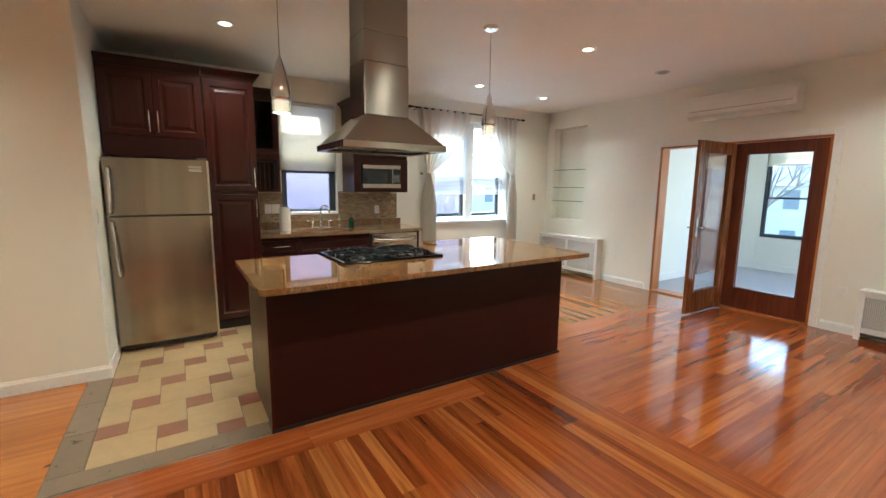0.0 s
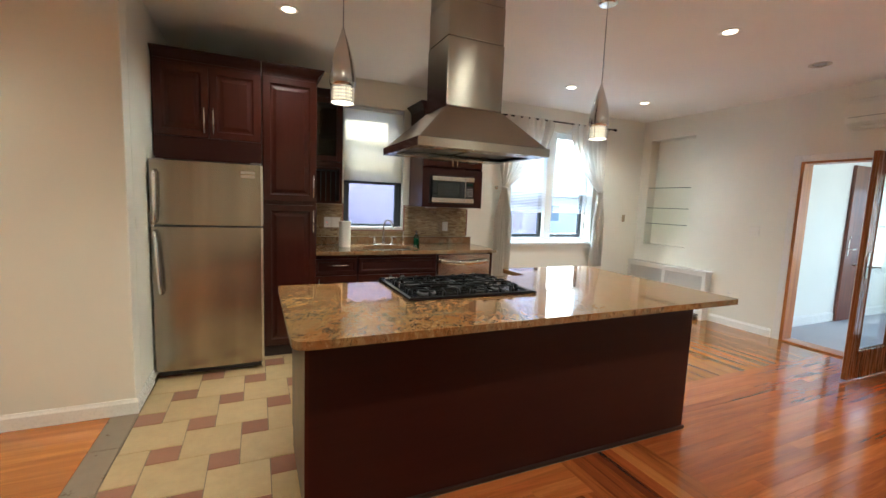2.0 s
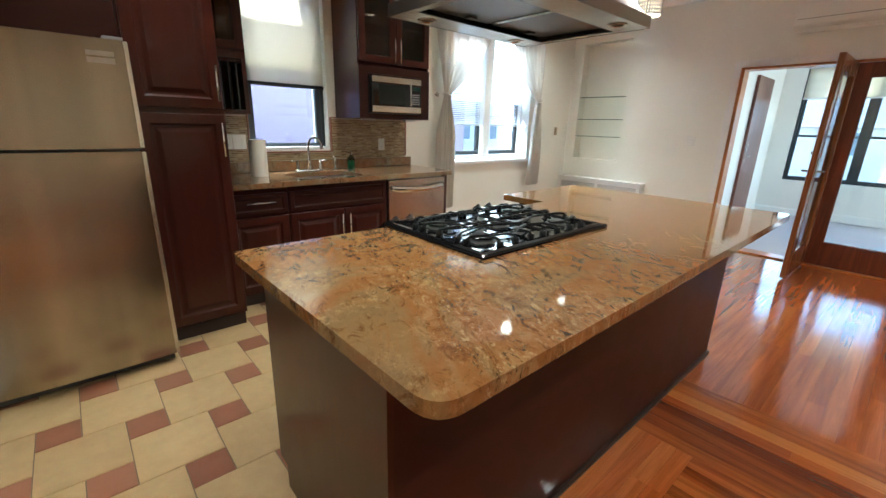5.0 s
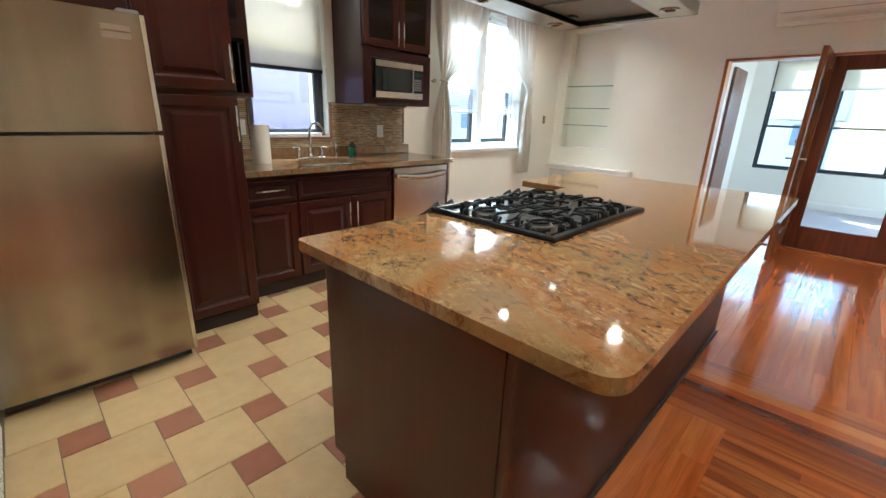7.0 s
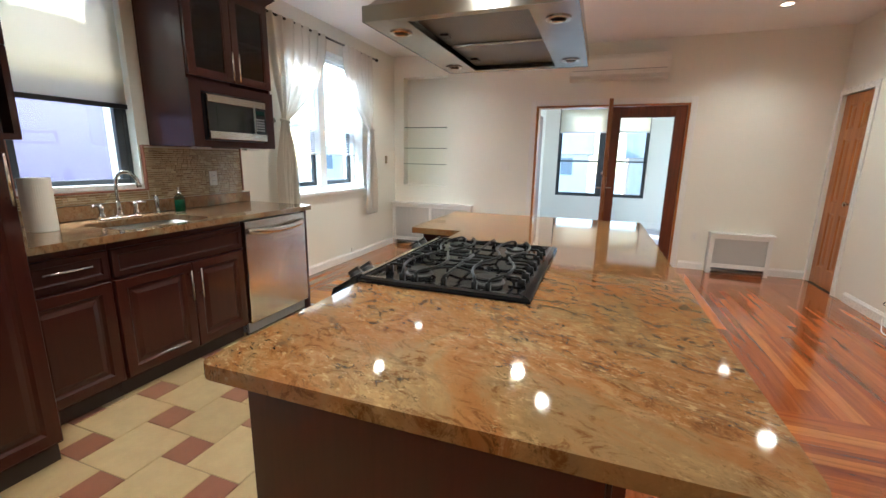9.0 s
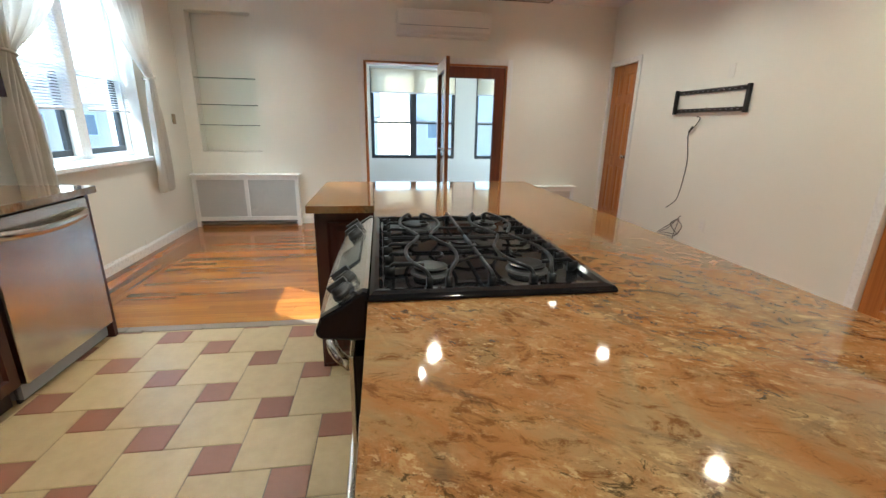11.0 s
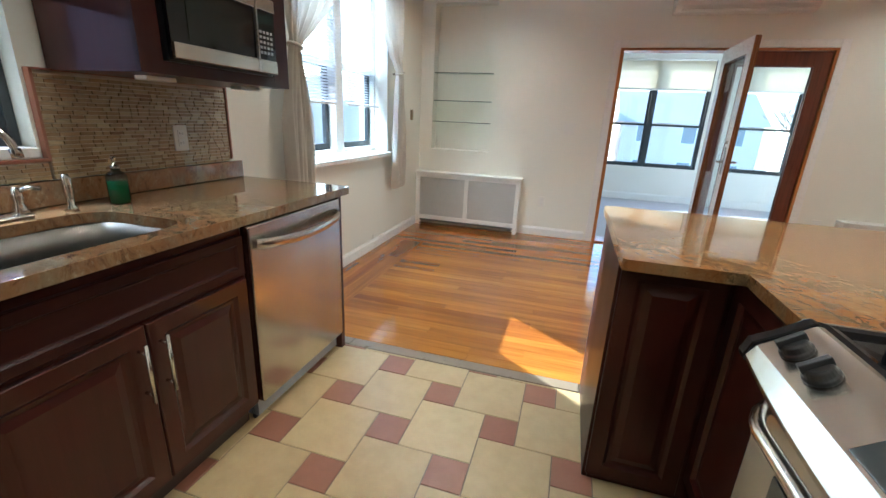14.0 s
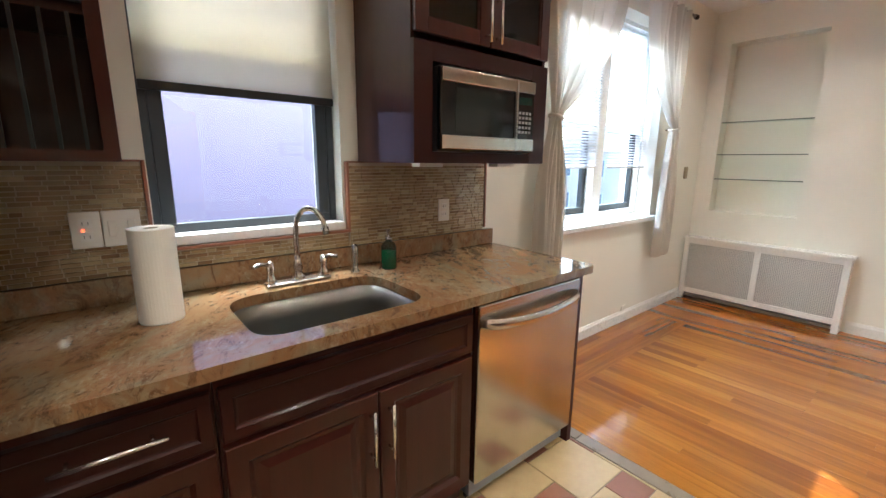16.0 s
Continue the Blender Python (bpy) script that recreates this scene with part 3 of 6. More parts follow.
def lever_handle(e, x, z, y0, y1, d):
    for s, y in ((-1, y0), (1, y1)):
        bm = boxes((x - 0.016, x + 0.016, min(y, y + s * 0.006), max(y, y + s * 0.006), z - 0.10, z + 0.12))
        tube(bm, [(x, y, z), (x, y + s * 0.05, z)], 0.009, 10)
        tube(bm, [(x, y + s * 0.048, z), (x + d * 0.055, y + s * 0.052, z + 0.002), (x + d * 0.11, y + s * 0.046, z - 0.004)], [0.009, 0.008, 0.006], 10)
        part("handle", bm, M_CHROME, e, "satin nickel lever handle", smooth=False)
    bm = lathe(bmesh.new(), [(0.014, 0), (0.014, 0.018), (0.008, 0.022)], (x, 0, 0), 14, "y")
    for v in bm.verts:
        v.co.z += z + 0.16
        v.co.y = y0 - v.co.y
    part("lock_cylinder", bm, M_CHROME, e)


finish("french_door_frame", boxes((6.225, 6.40, 5.44, 5.474, 0.001, 2.019), (6.225, 6.40, 3.661, 3.685, 0.001, 2.019), (6.225, 6.40, 3.685, 5.44, 1.995, 2.019)), M_PINE, kind="structure", bevel=0.002)
finish("french_door_sill", boxes((6.215, 6.42, 3.685, 5.44, 0.001, 0.018)), M_PINE, kind="structure", bevel=0.004)
fixed = base("french_door_fixed_leaf", "red-brown wooden french door leaf, closed, with one tall pane", "door", (6.245, 4.545, 0.02), -90)
glazed_leaf(fixed, 0.858, 1.972)
leaf = base("french_door_open_leaf", "wooden french door leaf standing open into the room, in a lit brown", "door", (6.215, 4.565, 0.022), 180 - 1.0)
# Lighter door wood: light falling on the open leaf is put into its colour.
glazed_leaf(leaf, 0.80, 1.965, material=wood("lit_leaf_wood", (0.15, 0.050, 0.016), (0.25, 0.090, 0.027), 0.25, 2, 0.8, coat=0.2))
part("painted_face", boxes((0.0, 0.115, -0.002, 0.0, 0, 1.965), (0.685, 0.80, -0.002, 0.0, 0, 1.965), (0.115, 0.685, -0.0018, 0.001, 0, 0.24), (0.115, 0.685, -0.0018, 0.001, 1.845, 1.965)), M_TRIM, leaf, "white-painted outer face")
lever_handle(leaf, 0.745, 1.00, 0, 0.042, -1)
for hz in (0.22, 1.0, 1.75):
    bm = lathe(bmesh.new(), [(0.008, hz - 0.045), (0.008, hz + 0.045)], (-0.006, 0.02, 0), 10)
    add_box(bm, 0.0, 0.03, -0.002, 0.0, hz - 0.045, hz + 0.045)
    part("hinge", bm, M_CHROME, leaf)

sdoor = base("sunroom_door", "plain red-brown wooden door in the sunroom wall", "door", (8.03, SRN - 0.045, 0.006))
part("door_slab", boxes((0, 0.80, 0, 0.04, 0, 2.12)), M_MAHOG, sdoor, bevel=0.004)
lever_handle(sdoor, 0.06, 1.0, 0, 0.04, 1)


def panel_door(name, label, w, h, loc, rz, hinge_left=True):
    """A six-panel door from x 0 to w, its front towards -y."""
    e = base(name, label, "door", loc, rz)
    t, st = 0.035, 0.11
    mid = 0.09
    zs = [(0.20, 0.80), (0.92, 1.58), (1.68, h - 0.11)]
    bm = bmesh.new()
    add_box(bm, 0, st, 0, t, 0, h)
    add_box(bm, w - st, w, 0, t, 0, h)
    add_box(bm, w / 2 - mid / 2, w / 2 + mid / 2, 0.001, t - 0.001, 0, h)
    z = 0
    for a, b in zs + [(h, h)]:
        add_box(bm, st, w / 2 - mid / 2, 0.001, t - 0.001, z, a)
        add_box(bm, w / 2 + mid / 2, w - st, 0.001, t - 0.001, z, a)
        z = b
    part("door_frame", bm, M_PINE, e)
    for a, b in zs:
        for x0, x1 in ((st, w / 2 - mid / 2), (w / 2 + mid / 2, w - st)):
            bm = rings_panel(bmesh.new(), x0, x1, a, b, 0.002, [(0, 0.002), (0.012, 0.012), (0.018, 0.012), (0.05, 0.003)], 0.03)
            part("panel", bm, M_PINE, e)
    x = w - 0.06 if hinge_left else 0.06
    bm = lathe(bmesh.new(), [(0.028, 0), (0.028, -0.006), (0.011, -0.010), (0.011, -0.03), (0.022, -0.038), (0.028, -0.05), (0.024, -0.062), (0.0, -0.068)], (x, 0, 0), 18, "y")
    for v in bm.verts:
        v.co.z += 0.93
    part("knob", bm, M_CHROME, e, "nickel door knob", smooth=True)
    return e


panel_door("closet_door", "orange pine six-panel door, closed", D2[1] - D2[0] - 0.01, 2.04, (D2[1] - 0.005, 2.215, 0.006), 180, True)
panel_door("hall_door", "orange pine six-panel door, closed", D3[1] - D3[0] - 0.01, 2.04, (D3[1] - 0.005, 2.215, 0.006), 180, True)

# ---- kitchen cabinets ----


def cab_door(parent, x0, x1, z0, z1, y, name="door", handle=None, glass=False, h_len=0.19):
    """A raised-panel or glazed door with its front at y; handle: (x, z, vertical)."""
    if not glass:
        st = RAISED if (x1 - x0) > 0.28 and (z1 - z0) > 0.3 else LOWREL
        d = part(name, rings_panel(bmesh.new(), x0, x1, z0, z1, y, st), M_CHERRY if z1 - z0 > 0.25 else M_CHERRY_H, parent)
    else:
        w = 0.055
        bm = boxes((x0, x0 + w, y, y + 0.02, z0, z1), (x1 - w, x1, y, y + 0.02, z0, z1), (x0 + w, x1 - w, y + 0.0005, y + 0.02, z0, z0 + w), (x0 + w, x1 - w, y + 0.0005, y + 0.02, z1 - w, z1))
        add_box(bm, x0 + w, x0 + w + 0.008, y + 0.005, y + 0.018, z0 + w, z1 - w)
        add_box(bm, x1 - w - 0.008, x1 - w, y + 0.005, y + 0.018, z0 + w, z1 - w)
        d = part(name, bm, M_CHERRY, parent, bevel=0.002)
        g = part("pane", boxes((x0 + w, x1 - w, y + 0.010, y + 0.014, z0 + w, z1 - w)), M_DOORGL, d, "dark glazed pane")
    if handle:
        hd = bar_handle(parent, (handle[0], y, handle[1]), h_len, handle[2])
        hd.parent = d
    return d


M_DOORGL = thin_glass("cabinet_glass", (0.35, 0.33, 0.33))


def carcass(e, x0, x1, y0, y1, z0, z1, name="carcass"):
    return part(name, boxes((x0, x1, y0, y1, z0, z1)), M_CHERRY, e, bevel=0.0015)


def open_carcass(e, x0, x1, y0, y1, z0, z1, shelves=()):
    t = 0.018
    for nm, span in (("side_board", (x0, x0 + t, y0, y1, z0, z1)), ("side_board", (x1 - t, x1, y0, y1, z0, z1)), ("bottom_board", (x0 + t, x1 - t, y0, y1, z0, z0 + t)), ("top_board", (x0 + t, x1 - t, y0, y1, z1 - t, z1)), ("back_board", (x0 + t, x1 - t, y1 - t, y1, z0 + t, z1 - t))):
        part(nm, boxes(span), M_CHERRY, e)
    for s in shelves:
        part("shelf", boxes((x0 + t + 0.0005, x1 - t - 0.0005, y0 + 0.02, y1 - t - 0.0005, s, s + t)), M_CHERRY, e)


def crown(e, x0, x1, yf, yb, z0, left=True, right=True, h=0.075, o=0.055):
    prof = [(0.0, 0.0), (0.006, 0.0), (0.008, h * 0.2), (o * 0.35, h * 0.45), (o * 0.75, h * 0.7), (o * 0.85, h * 0.82), (o, h * 0.86), (o, h), (0.0, h)]
    bm = bmesh.new()
    stations = []
    for k, (out, dz) in enumerate(prof):
        xl = x0 - (out if left else 0)
        xr = x1 + (out if right else 0)
        pts = []
        if left:
            pts.append((xl, yb, z0 + dz))
        pts += [(xl, yf - out, z0 + dz), (xr, yf - out, z0 + dz)]
        if right:
            pts.append((xr, yb, z0 + dz))
        stations.append([bm.verts.new(p) for p in pts])
    n = len(stations)
    for k in range(n):
        a, b = stations[k], stations[(k + 1) % n]
        for i in range(len(a) - 1):
            bm.faces.new((a[i], a[i + 1], b[i + 1], b[i]))
    bm.faces.new([s[0] for s in stations])
    bm.faces.new([s[-1] for s in stations][::-1])
    return part("crown_moulding", bm, M_CHERRY_H, e)


WALLY = 7.585
# tall pantry and the cupboard over the fridge
pantry = base("pantry_cabinet", "tall dark cherry pantry cabinet with two raised-panel doors", "cabinet", (0, 0, 0))
carcass(pantry, 0.803, 1.245, 6.68, WALLY, 0.10, 2.44)
part("kick_board", boxes((0.805, 1.243, 6.72, 6.74, 0.0, 0.10)), M_KICK, pantry)
cab_door(pantry, 0.812, 1.238, 0.115, 1.355, 6.66, handle=(1.212, 1.215, True))
cab_door(pantry, 0.812, 1.238, 1.385, 2.405, 6.66, handle=(1.212, 1.52, True))
crown(pantry, 0.803, 1.245, 6.68, 7.20, 2.43, left=False)
over = base("fridge_cupboard", "dark cherry wall cupboard with two doors over the fridge", "cabinet")
carcass(over, 0.040, 0.800, 6.68, WALLY, 1.70, 2.44)
cab_door(over, 0.050, 0.418, 1.86, 2.405, 6.66, handle=(0.388, 1.99, True))
cab_door(over, 0.424, 0.793, 1.86, 2.405, 6.66, handle=(0.452, 1.99, True))
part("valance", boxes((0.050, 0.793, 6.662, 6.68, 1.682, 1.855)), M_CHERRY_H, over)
crown(over, 0.040, 0.8005, 6.68, 7.20, 2.43, left=False, right=False)

# fridge
fridge = base("fridge", "stainless steel top-freezer fridge beside a white wall", "fridge", (0.046, 6.43, 0))
part("body", boxes((0.01, 0.742, 0.075, 1.05, 0.03, 1.648)), M_GREY, fridge, bevel=0.006)
for nm, z0, z1 in (("fridge_door", 0.068, 1.170), ("freezer_door", 1.184, 1.658)):
    bm = bmesh.new()
    pts = []
    W, D = 0.755, 0.07
    prof = [(0, D), (0, 0.018), (0.004, 0.007), (0.014, 0.001)] + [(0.014 + (W - 0.028) * k / 10, 0.001 - 0.010 * math.sin(math.pi * k / 10)) for k in range(1, 10)] + [(W - 0.014, 0.001), (W - 0.004, 0.007), (W, 0.018), (W, D)]
    lo = [bm.verts.new((x, y, z0)) for x, y in prof]
    hi = [bm.verts.new((x, y, z1)) for x, y in prof]
    for i in range(len(prof)):
        j = (i + 1) % len(prof)
        bm.faces.new((lo[i], lo[j], hi[j], hi[i]))
    bm.faces.new(lo[::-1])
    bm.faces.new(hi)
    d = part(nm, bm, M_FRIDGE, fridge, "brushed stainless door", smooth=False)
    hb = bmesh.new()
    if nm == "fridge_door":
        path = [(0.035, -0.006, 1.14), (0.038, -0.050, 1.115), (0.045, -0.060, 1.02), (0.055, -0.060, 0.83), (0.062, -0.050, 0.70), (0.062, -0.006, 0.675)]
    else:
        path = [(0.035, -0.006, 1.205), (0.038, -0.050, 1.23), (0.042, -0.060, 1.31), (0.045, -0.060, 1.43), (0.045, -0.052, 1.55), (0.045, -0.006, 1.575)]
    tube(hb, smooth_path(path, 6), 0.013, 12)
    h = part("handle", hb, M_STEEL_BAR, fridge, "curved polished handle", smooth=True)
    h.parent = d
    eb = part("edge_trim", boxes((W - 0.016, W + 0.003, -0.003, 0.045, z0 + 0.002, z1 - 0.002)), M_STEEL_BAR, fridge, "bright polished edge", bevel=0.003)
    eb.parent = d
part("grille", boxes((0.02, 0.735, 0.045, 0.075, 0.02, 0.064)), M_BLACK, fridge)
part("name_plate", boxes((0.60, 0.70, -0.0055, 0.002, 1.555, 1.578), (0.60, 0.70, -0.0055, 0.002, 1.585, 1.606)), M_STEEL_V, fridge)
for x in (0.05, 0.69):
    part("foot", lathe(bmesh.new(), [(0.02, 0.0), (0.02, 0.03)], (x, 0.10, 0), 12), M_BLACK, fridge)
part("hinge_cover", boxes((0.67, 0.745, 0.02, 0.08, 1.660, 1.675)), M_GREY, fridge, bevel=0.004)

# base cabinets under the window
FY = 6.92
drw = base("drawer_cabinet", "dark cherry base cabinet with one drawer over a door", "cabinet")
carcass(drw, 1.250, 1.675, FY + 0.02, WALLY, 0.10, 0.873)
part("kick_board", boxes((1.250, 1.675, FY + 0.07, FY + 0.09, 0, 0.10)), M_KICK, drw)
cab_door(drw, 1.262, 1.668, 0.685, 0.835, FY, "drawer_front", (1.475, 0.775, False), h_len=0.20)
cab_door(drw, 1.262, 1.668, 0.115, 0.668, FY, handle=(1.295, 0.55, True))
snk = base("sink_cabinet", "dark cherry sink base cabinet with two doors", "cabinet")
for sp_ in ((1.678, 1.698, FY + 0.02, WALLY, 0.10, 0.873), (2.520, 2.538, FY + 0.02, WALLY, 0.10, 0.873), (1.698, 2.520, FY + 0.02, WALLY, 0.10, 0.12), (1.698, 2.520, FY + 0.0205, FY + 0.035, 0.12, 0.873), (1.698, 2.520, 7.56, WALLY, 0.12, 0.873)):
    part("carcass_board", boxes(sp_), M_CHERRY, snk)
part("kick_board", boxes((1.678, 2.538, FY + 0.07, FY + 0.09, 0, 0.10)), M_KICK, snk)
cab_door(snk, 1.685, 2.528, 0.685, 0.835, FY, "false_front")
cab_door(snk, 1.685, 2.123, 0.115, 0.668, FY, handle=(2.092, 0.532, True))
cab_door(snk, 2.129, 2.528, 0.115, 0.668, FY, handle=(2.160, 0.532, True))
dw = base("dishwasher", "stainless steel dishwasher with a curved handle", "dishwasher", (2.543, FY, 0))
part("body", boxes((0.01, 0.64, 0.03, 0.62, 0.02, 0.868)), M_GREY, dw)
part("door_panel", boxes((0.003, 0.645, -0.012, 0.03, 0.105, 0.862)), M_STEEL, dw, "brushed stainless front", bevel=0.006)
part("kick_plate", boxes((0.01, 0.64, 0.05, 0.065, 0.0, 0.10)), M_BLACK, dw)
bm = bmesh.new()
hp = []
for k in range(17):
    u = k / 16
    hp.append((0.018 + 0.60 * u, -0.012 - 0.05 * math.sin(math.pi * min(1, max(0, u))) ** 0.35, 0.792 - 0.012 * math.sin(math.pi * u)))
tube(bm, hp, 0.013, 10)
for v in bm.verts:
    v.co.z = 0.79 + (v.co.z - 0.79) * 1.7
part("handle", bm, M_CHROME, dw, smooth=True)
endp = base("end_panel", "dark cherry end panel beside the dishwasher", "cabinet panel")
part("panel", boxes((3.193, 3.226, FY, WALLY, 0.0, 0.873)), M_CHERRY, endp, bevel=0.002)

# worktops


def rounded(pts, radii, n=7):
    out = []
    m = len(pts)
    for i in range(m):
        p, a, b, r = Vector(pts[i]), Vector(pts[i - 1]), Vector(pts[(i + 1) % m]), radii[i]
        if r <= 0:
            out.append(tuple(p))
            continue
        u, v = (a - p).normalized(), (b - p).normalized()
        for k in range(n + 1):
            t = k / n
            q = (p + u * r) * (1 - t) ** 2 + p * 2 * t * (1 - t) + (p + v * r) * t ** 2
            out.append(tuple(q))
    return out


def slab(name, outline, hole, z0, z1, material):
    """A slab with an optional hole."""
    bm = bmesh.new()
    loops = []
    for z in (z0, z1):
        es = []
        for loop in [outline] + ([hole] if hole else []):
            vs = [bm.verts.new((x, y, z)) for x, y in loop]
            loops.append(vs)
            es += [bm.edges.new((vs[i], vs[(i + 1) % len(vs)])) for i in range(len(vs))]
        bmesh.ops.triangle_fill(bm, use_beauty=True, use_dissolve=False, edges=es)
    half = len(loops) // 2
    for a, b in zip(loops[:half], loops[half:]):
        for i in range(len(a)):
            j = (i + 1) % len(a)
            bm.faces.new((a[i], a[j], b[j], b[i]))
    return finish(name, bm, material, bevel=0.006)


SINK = rounded([(1.80, 6.978), (2.372, 6.978), (2.372, 7.385), (1.80, 7.385)], [0.10, 0.10, 0.12, 0.12])
top1 = slab("worktop", rounded([(1.248, 6.893), (3.280, 6.893), (3.280, 7.583), (1.248, 7.583)], [0, 0.03, 0, 0]), SINK, 0.875, 0.912, M_GRANITE_K)
tagged(top1, "brown and gold granite worktop with an undermount sink cut-out", "worktop")
spl = finish("worktop_upstand", boxes((1.25, 3.272, 7.556, 7.583, 0.9135, 1.0)), M_GRANITE_K, bevel=0.003)
tagged(spl, "low granite upstand along the kitchen wall", "upstand")
sink = base("sink", "single-bowl stainless steel undermount sink", "sink")
bm = bmesh.new()
prev = None
cx, cy = 2.08, 7.185
for s, z in ((1.03, 0.8735), (0.985, 0.8735), (0.975, 0.80), (0.95, 0.70), (0.90, 0.665), (0.55, 0.658), (0.12, 0.654)):
    ring = [bm.verts.new((cx + (x - cx) * s, cy + (y - cy) * s, z)) for x, y in SINK]
    if prev:
        for i in range(len(ring)):
            j = (i + 1) % len(ring)
            bm.faces.new((prev[i], prev[j], ring[j], ring[i]))
    prev = ring
bm.faces.new(prev)
bmesh.ops.solidify(bm, geom=bm.faces[:], thickness=0.002)
part("bowl", bm, M_SINK, sink, smooth=True)
part("drain", lathe(bmesh.new(), [(0.045, 0.6575), (0.043, 0.662), (0.035, 0.659), (0.0, 0.657)], (cx, cy, 0), 20), M_CHROME, sink, smooth=True)

faucet = base("faucet", "satin nickel bridge faucet with gooseneck spout and two levers", "faucet", (2.082, 7.445, 0.9125))
part("base_plate", boxes((-0.125, 0.125, -0.027, 0.027, 0, 0.014)), M_CHROME, faucet, bevel=0.006)
bm = lathe(bmesh.new(), [(0.024, 0.012), (0.022, 0.03), (0.015, 0.045), (0.019, 0.06), (0.014, 0.085), (0.0115, 0.11)], (0, 0, 0), 18)
tube(bm, smooth_path([(0, 0, 0.10), (0, 0, 0.20), (0.006, -0.006, 0.25), (0.024, -0.028, 0.285), (0.052, -0.060, 0.285), (0.072, -0.085, 0.25), (0.079, -0.092, 0.215)], 6), 0.0105, 12)
tube(bm, [(0.078, -0.091, 0.222), (0.081, -0.094, 0.195)], 0.014, 12)
part("spout", bm, M_CHROME, faucet, smooth=True)
for s in (-1, 1):
    bm = lathe(bmesh.new(), [(0.022, 0.012), (0.019, 0.03), (0.012, 0.05), (0.016, 0.07), (0.010, 0.095), (0.0, 0.10)], (s * 0.103, 0, 0), 16)
    tube(bm, [(s * 0.103, 0, 0.085), (s * 0.103 + s * 0.03 - 0.01, -0.02, 0.095), (s * 0.103 + s * 0.055 - 0.015, -0.045, 0.093)], [0.008, 0.007, 0.0085], 10)
    part("lever", bm, M_CHROME, faucet, smooth=True)
spray = base("side_sprayer", "satin nickel side sprayer standing in the worktop", "sprayer", (2.318, 7.43, 0.9125))
part("body", lathe(bmesh.new(), [(0.020, 0), (0.018, 0.012), (0.012, 0.02), (0.012, 0.05), (0.015, 0.07), (0.014, 0.11), (0.010, 0.125), (0, 0.127)], (0, 0, 0), 16), M_CHROME, spray, smooth=True)

soap = base("soap_dispenser", "clear glass pump bottle half full of green soap", "soap dispenser", (2.475, 7.415, 0.9125))
M_SOAP = glass("green_soap", (0.03, 0.30, 0.13), 0.05)
part("bottle", lathe(bmesh.new(), [(0.030, 0.0), (0.034, 0.004), (0.034, 0.10), (0.026, 0.115), (0.014, 0.122), (0.014, 0.13)], (0, 0, 0), 24), thin_glass("bottle_glass", (0.50, 0.56, 0.54)), soap, "clear glass bottle", smooth=True)
part("soap", lathe(bmesh.new(), [(0.029, 0.003), (0.0325, 0.006), (0.0325, 0.085)], (0, 0, 0), 24), mat("soap_green", (0.015, 0.16, 0.06), 0.15), soap, "green liquid soap", smooth=True)
bm = lathe(bmesh.new(), [(0.016, 0.128), (0.016, 0.14), (0.005, 0.142), (0.005, 0.165), (0.009, 0.166), (0.009, 0.174), (0, 0.175)], (0, 0, 0), 14)
tube(bm, [(0, 0, 0.170), (-0.02, -0.025, 0.170), (-0.026, -0.032, 0.163)], 0.004, 8)
part("pump", bm, M_CHROME, soap, smooth=True)

roll = base("paper_towel_roll", "standing roll of white paper towels", "paper towels", (1.622, 7.31, 0.9125))
bm = lathe(bmesh.new(), [(0.020, 0.0), (0.056, 0.0), (0.0575, 0.004), (0.0575, 0.272), (0.056, 0.275), (0.020, 0.275), (0.020, 0.0)], (0, 0, 0), 40, caps=False)
part("paper", bm, M_PAPER, roll, smooth=False)
part("core", lathe(bmesh.new(), [(0.0195, 0.002), (0.0195, 0.273), (0.017, 0.273), (0.017, 0.002), (0.0195, 0.002)], (0, 0, 0), 24, caps=False), mat("card_tube", (0.30, 0.20, 0.12), 0.9), roll)
part("loose_sheet", boxes((-0.056, -0.0545, 0.0, 0.055, 0.002, 0.272)), M_PAPER, roll)

# wall cupboards beside the window
ul = base("wall_cupboard_narrow", "narrow dark cherry wall cupboard with a glazed door", "cabinet")
open_carcass(ul, 1.250, 1.578, 7.27, WALLY, 1.372, 2.44, (1.72, 2.06))
cab_door(ul, 1.256, 1.573, 1.80, 2.43, 7.25, handle=None, glass=True)
bm = boxes((1.256, 1.573, 7.252, 7.27, 1.372, 1.40), (1.256, 1.573, 7.252, 7.27, 1.74, 1.795), (1.256, 1.285, 7.252, 7.27, 1.40, 1.74), (1.545, 1.573, 7.252, 7.27, 1.40, 1.74))
part("open_front", bm, M_CHERRY, ul)
for k in range(5):
    x = 1.31 + k * 0.05
    part("rack_bar", boxes((x, x + 0.008, 7.28, 7.29, 1.39, 1.72)), M_BLACK, ul)
crown(ul, 1.30, 1.578, 7.27, WALLY, 2.43, left=False)
ur = base("microwave_cupboard", "dark cherry wall cupboard with glazed doors over a microwave bay", "cabinet")
open_carcass(ur, 2.430, 3.178, 7.175, WALLY, 1.372, 2.44, (1.79, 2.12))
for sp_ in ((2.430, 2.5145, 7.155, 7.175, 1.372, 1.80), (3.0755, 3.178, 7.155, 7.175, 1.372, 1.80), (2.515, 3.075, 7.1555, 7.175, 1.372, 1.415), (2.515, 3.075, 7.1555, 7.175, 1.735, 1.80)):
    part("bay_front", boxes(sp_), M_CHERRY_H, ur)
cab_door(ur, 2.437, 2.800, 1.825, 2.43, 7.152, handle=(2.775, 1.93, True), glass=True)
cab_door(ur, 2.808, 3.171, 1.825, 2.43, 7.152, handle=(2.833, 1.93, True), glass=True)
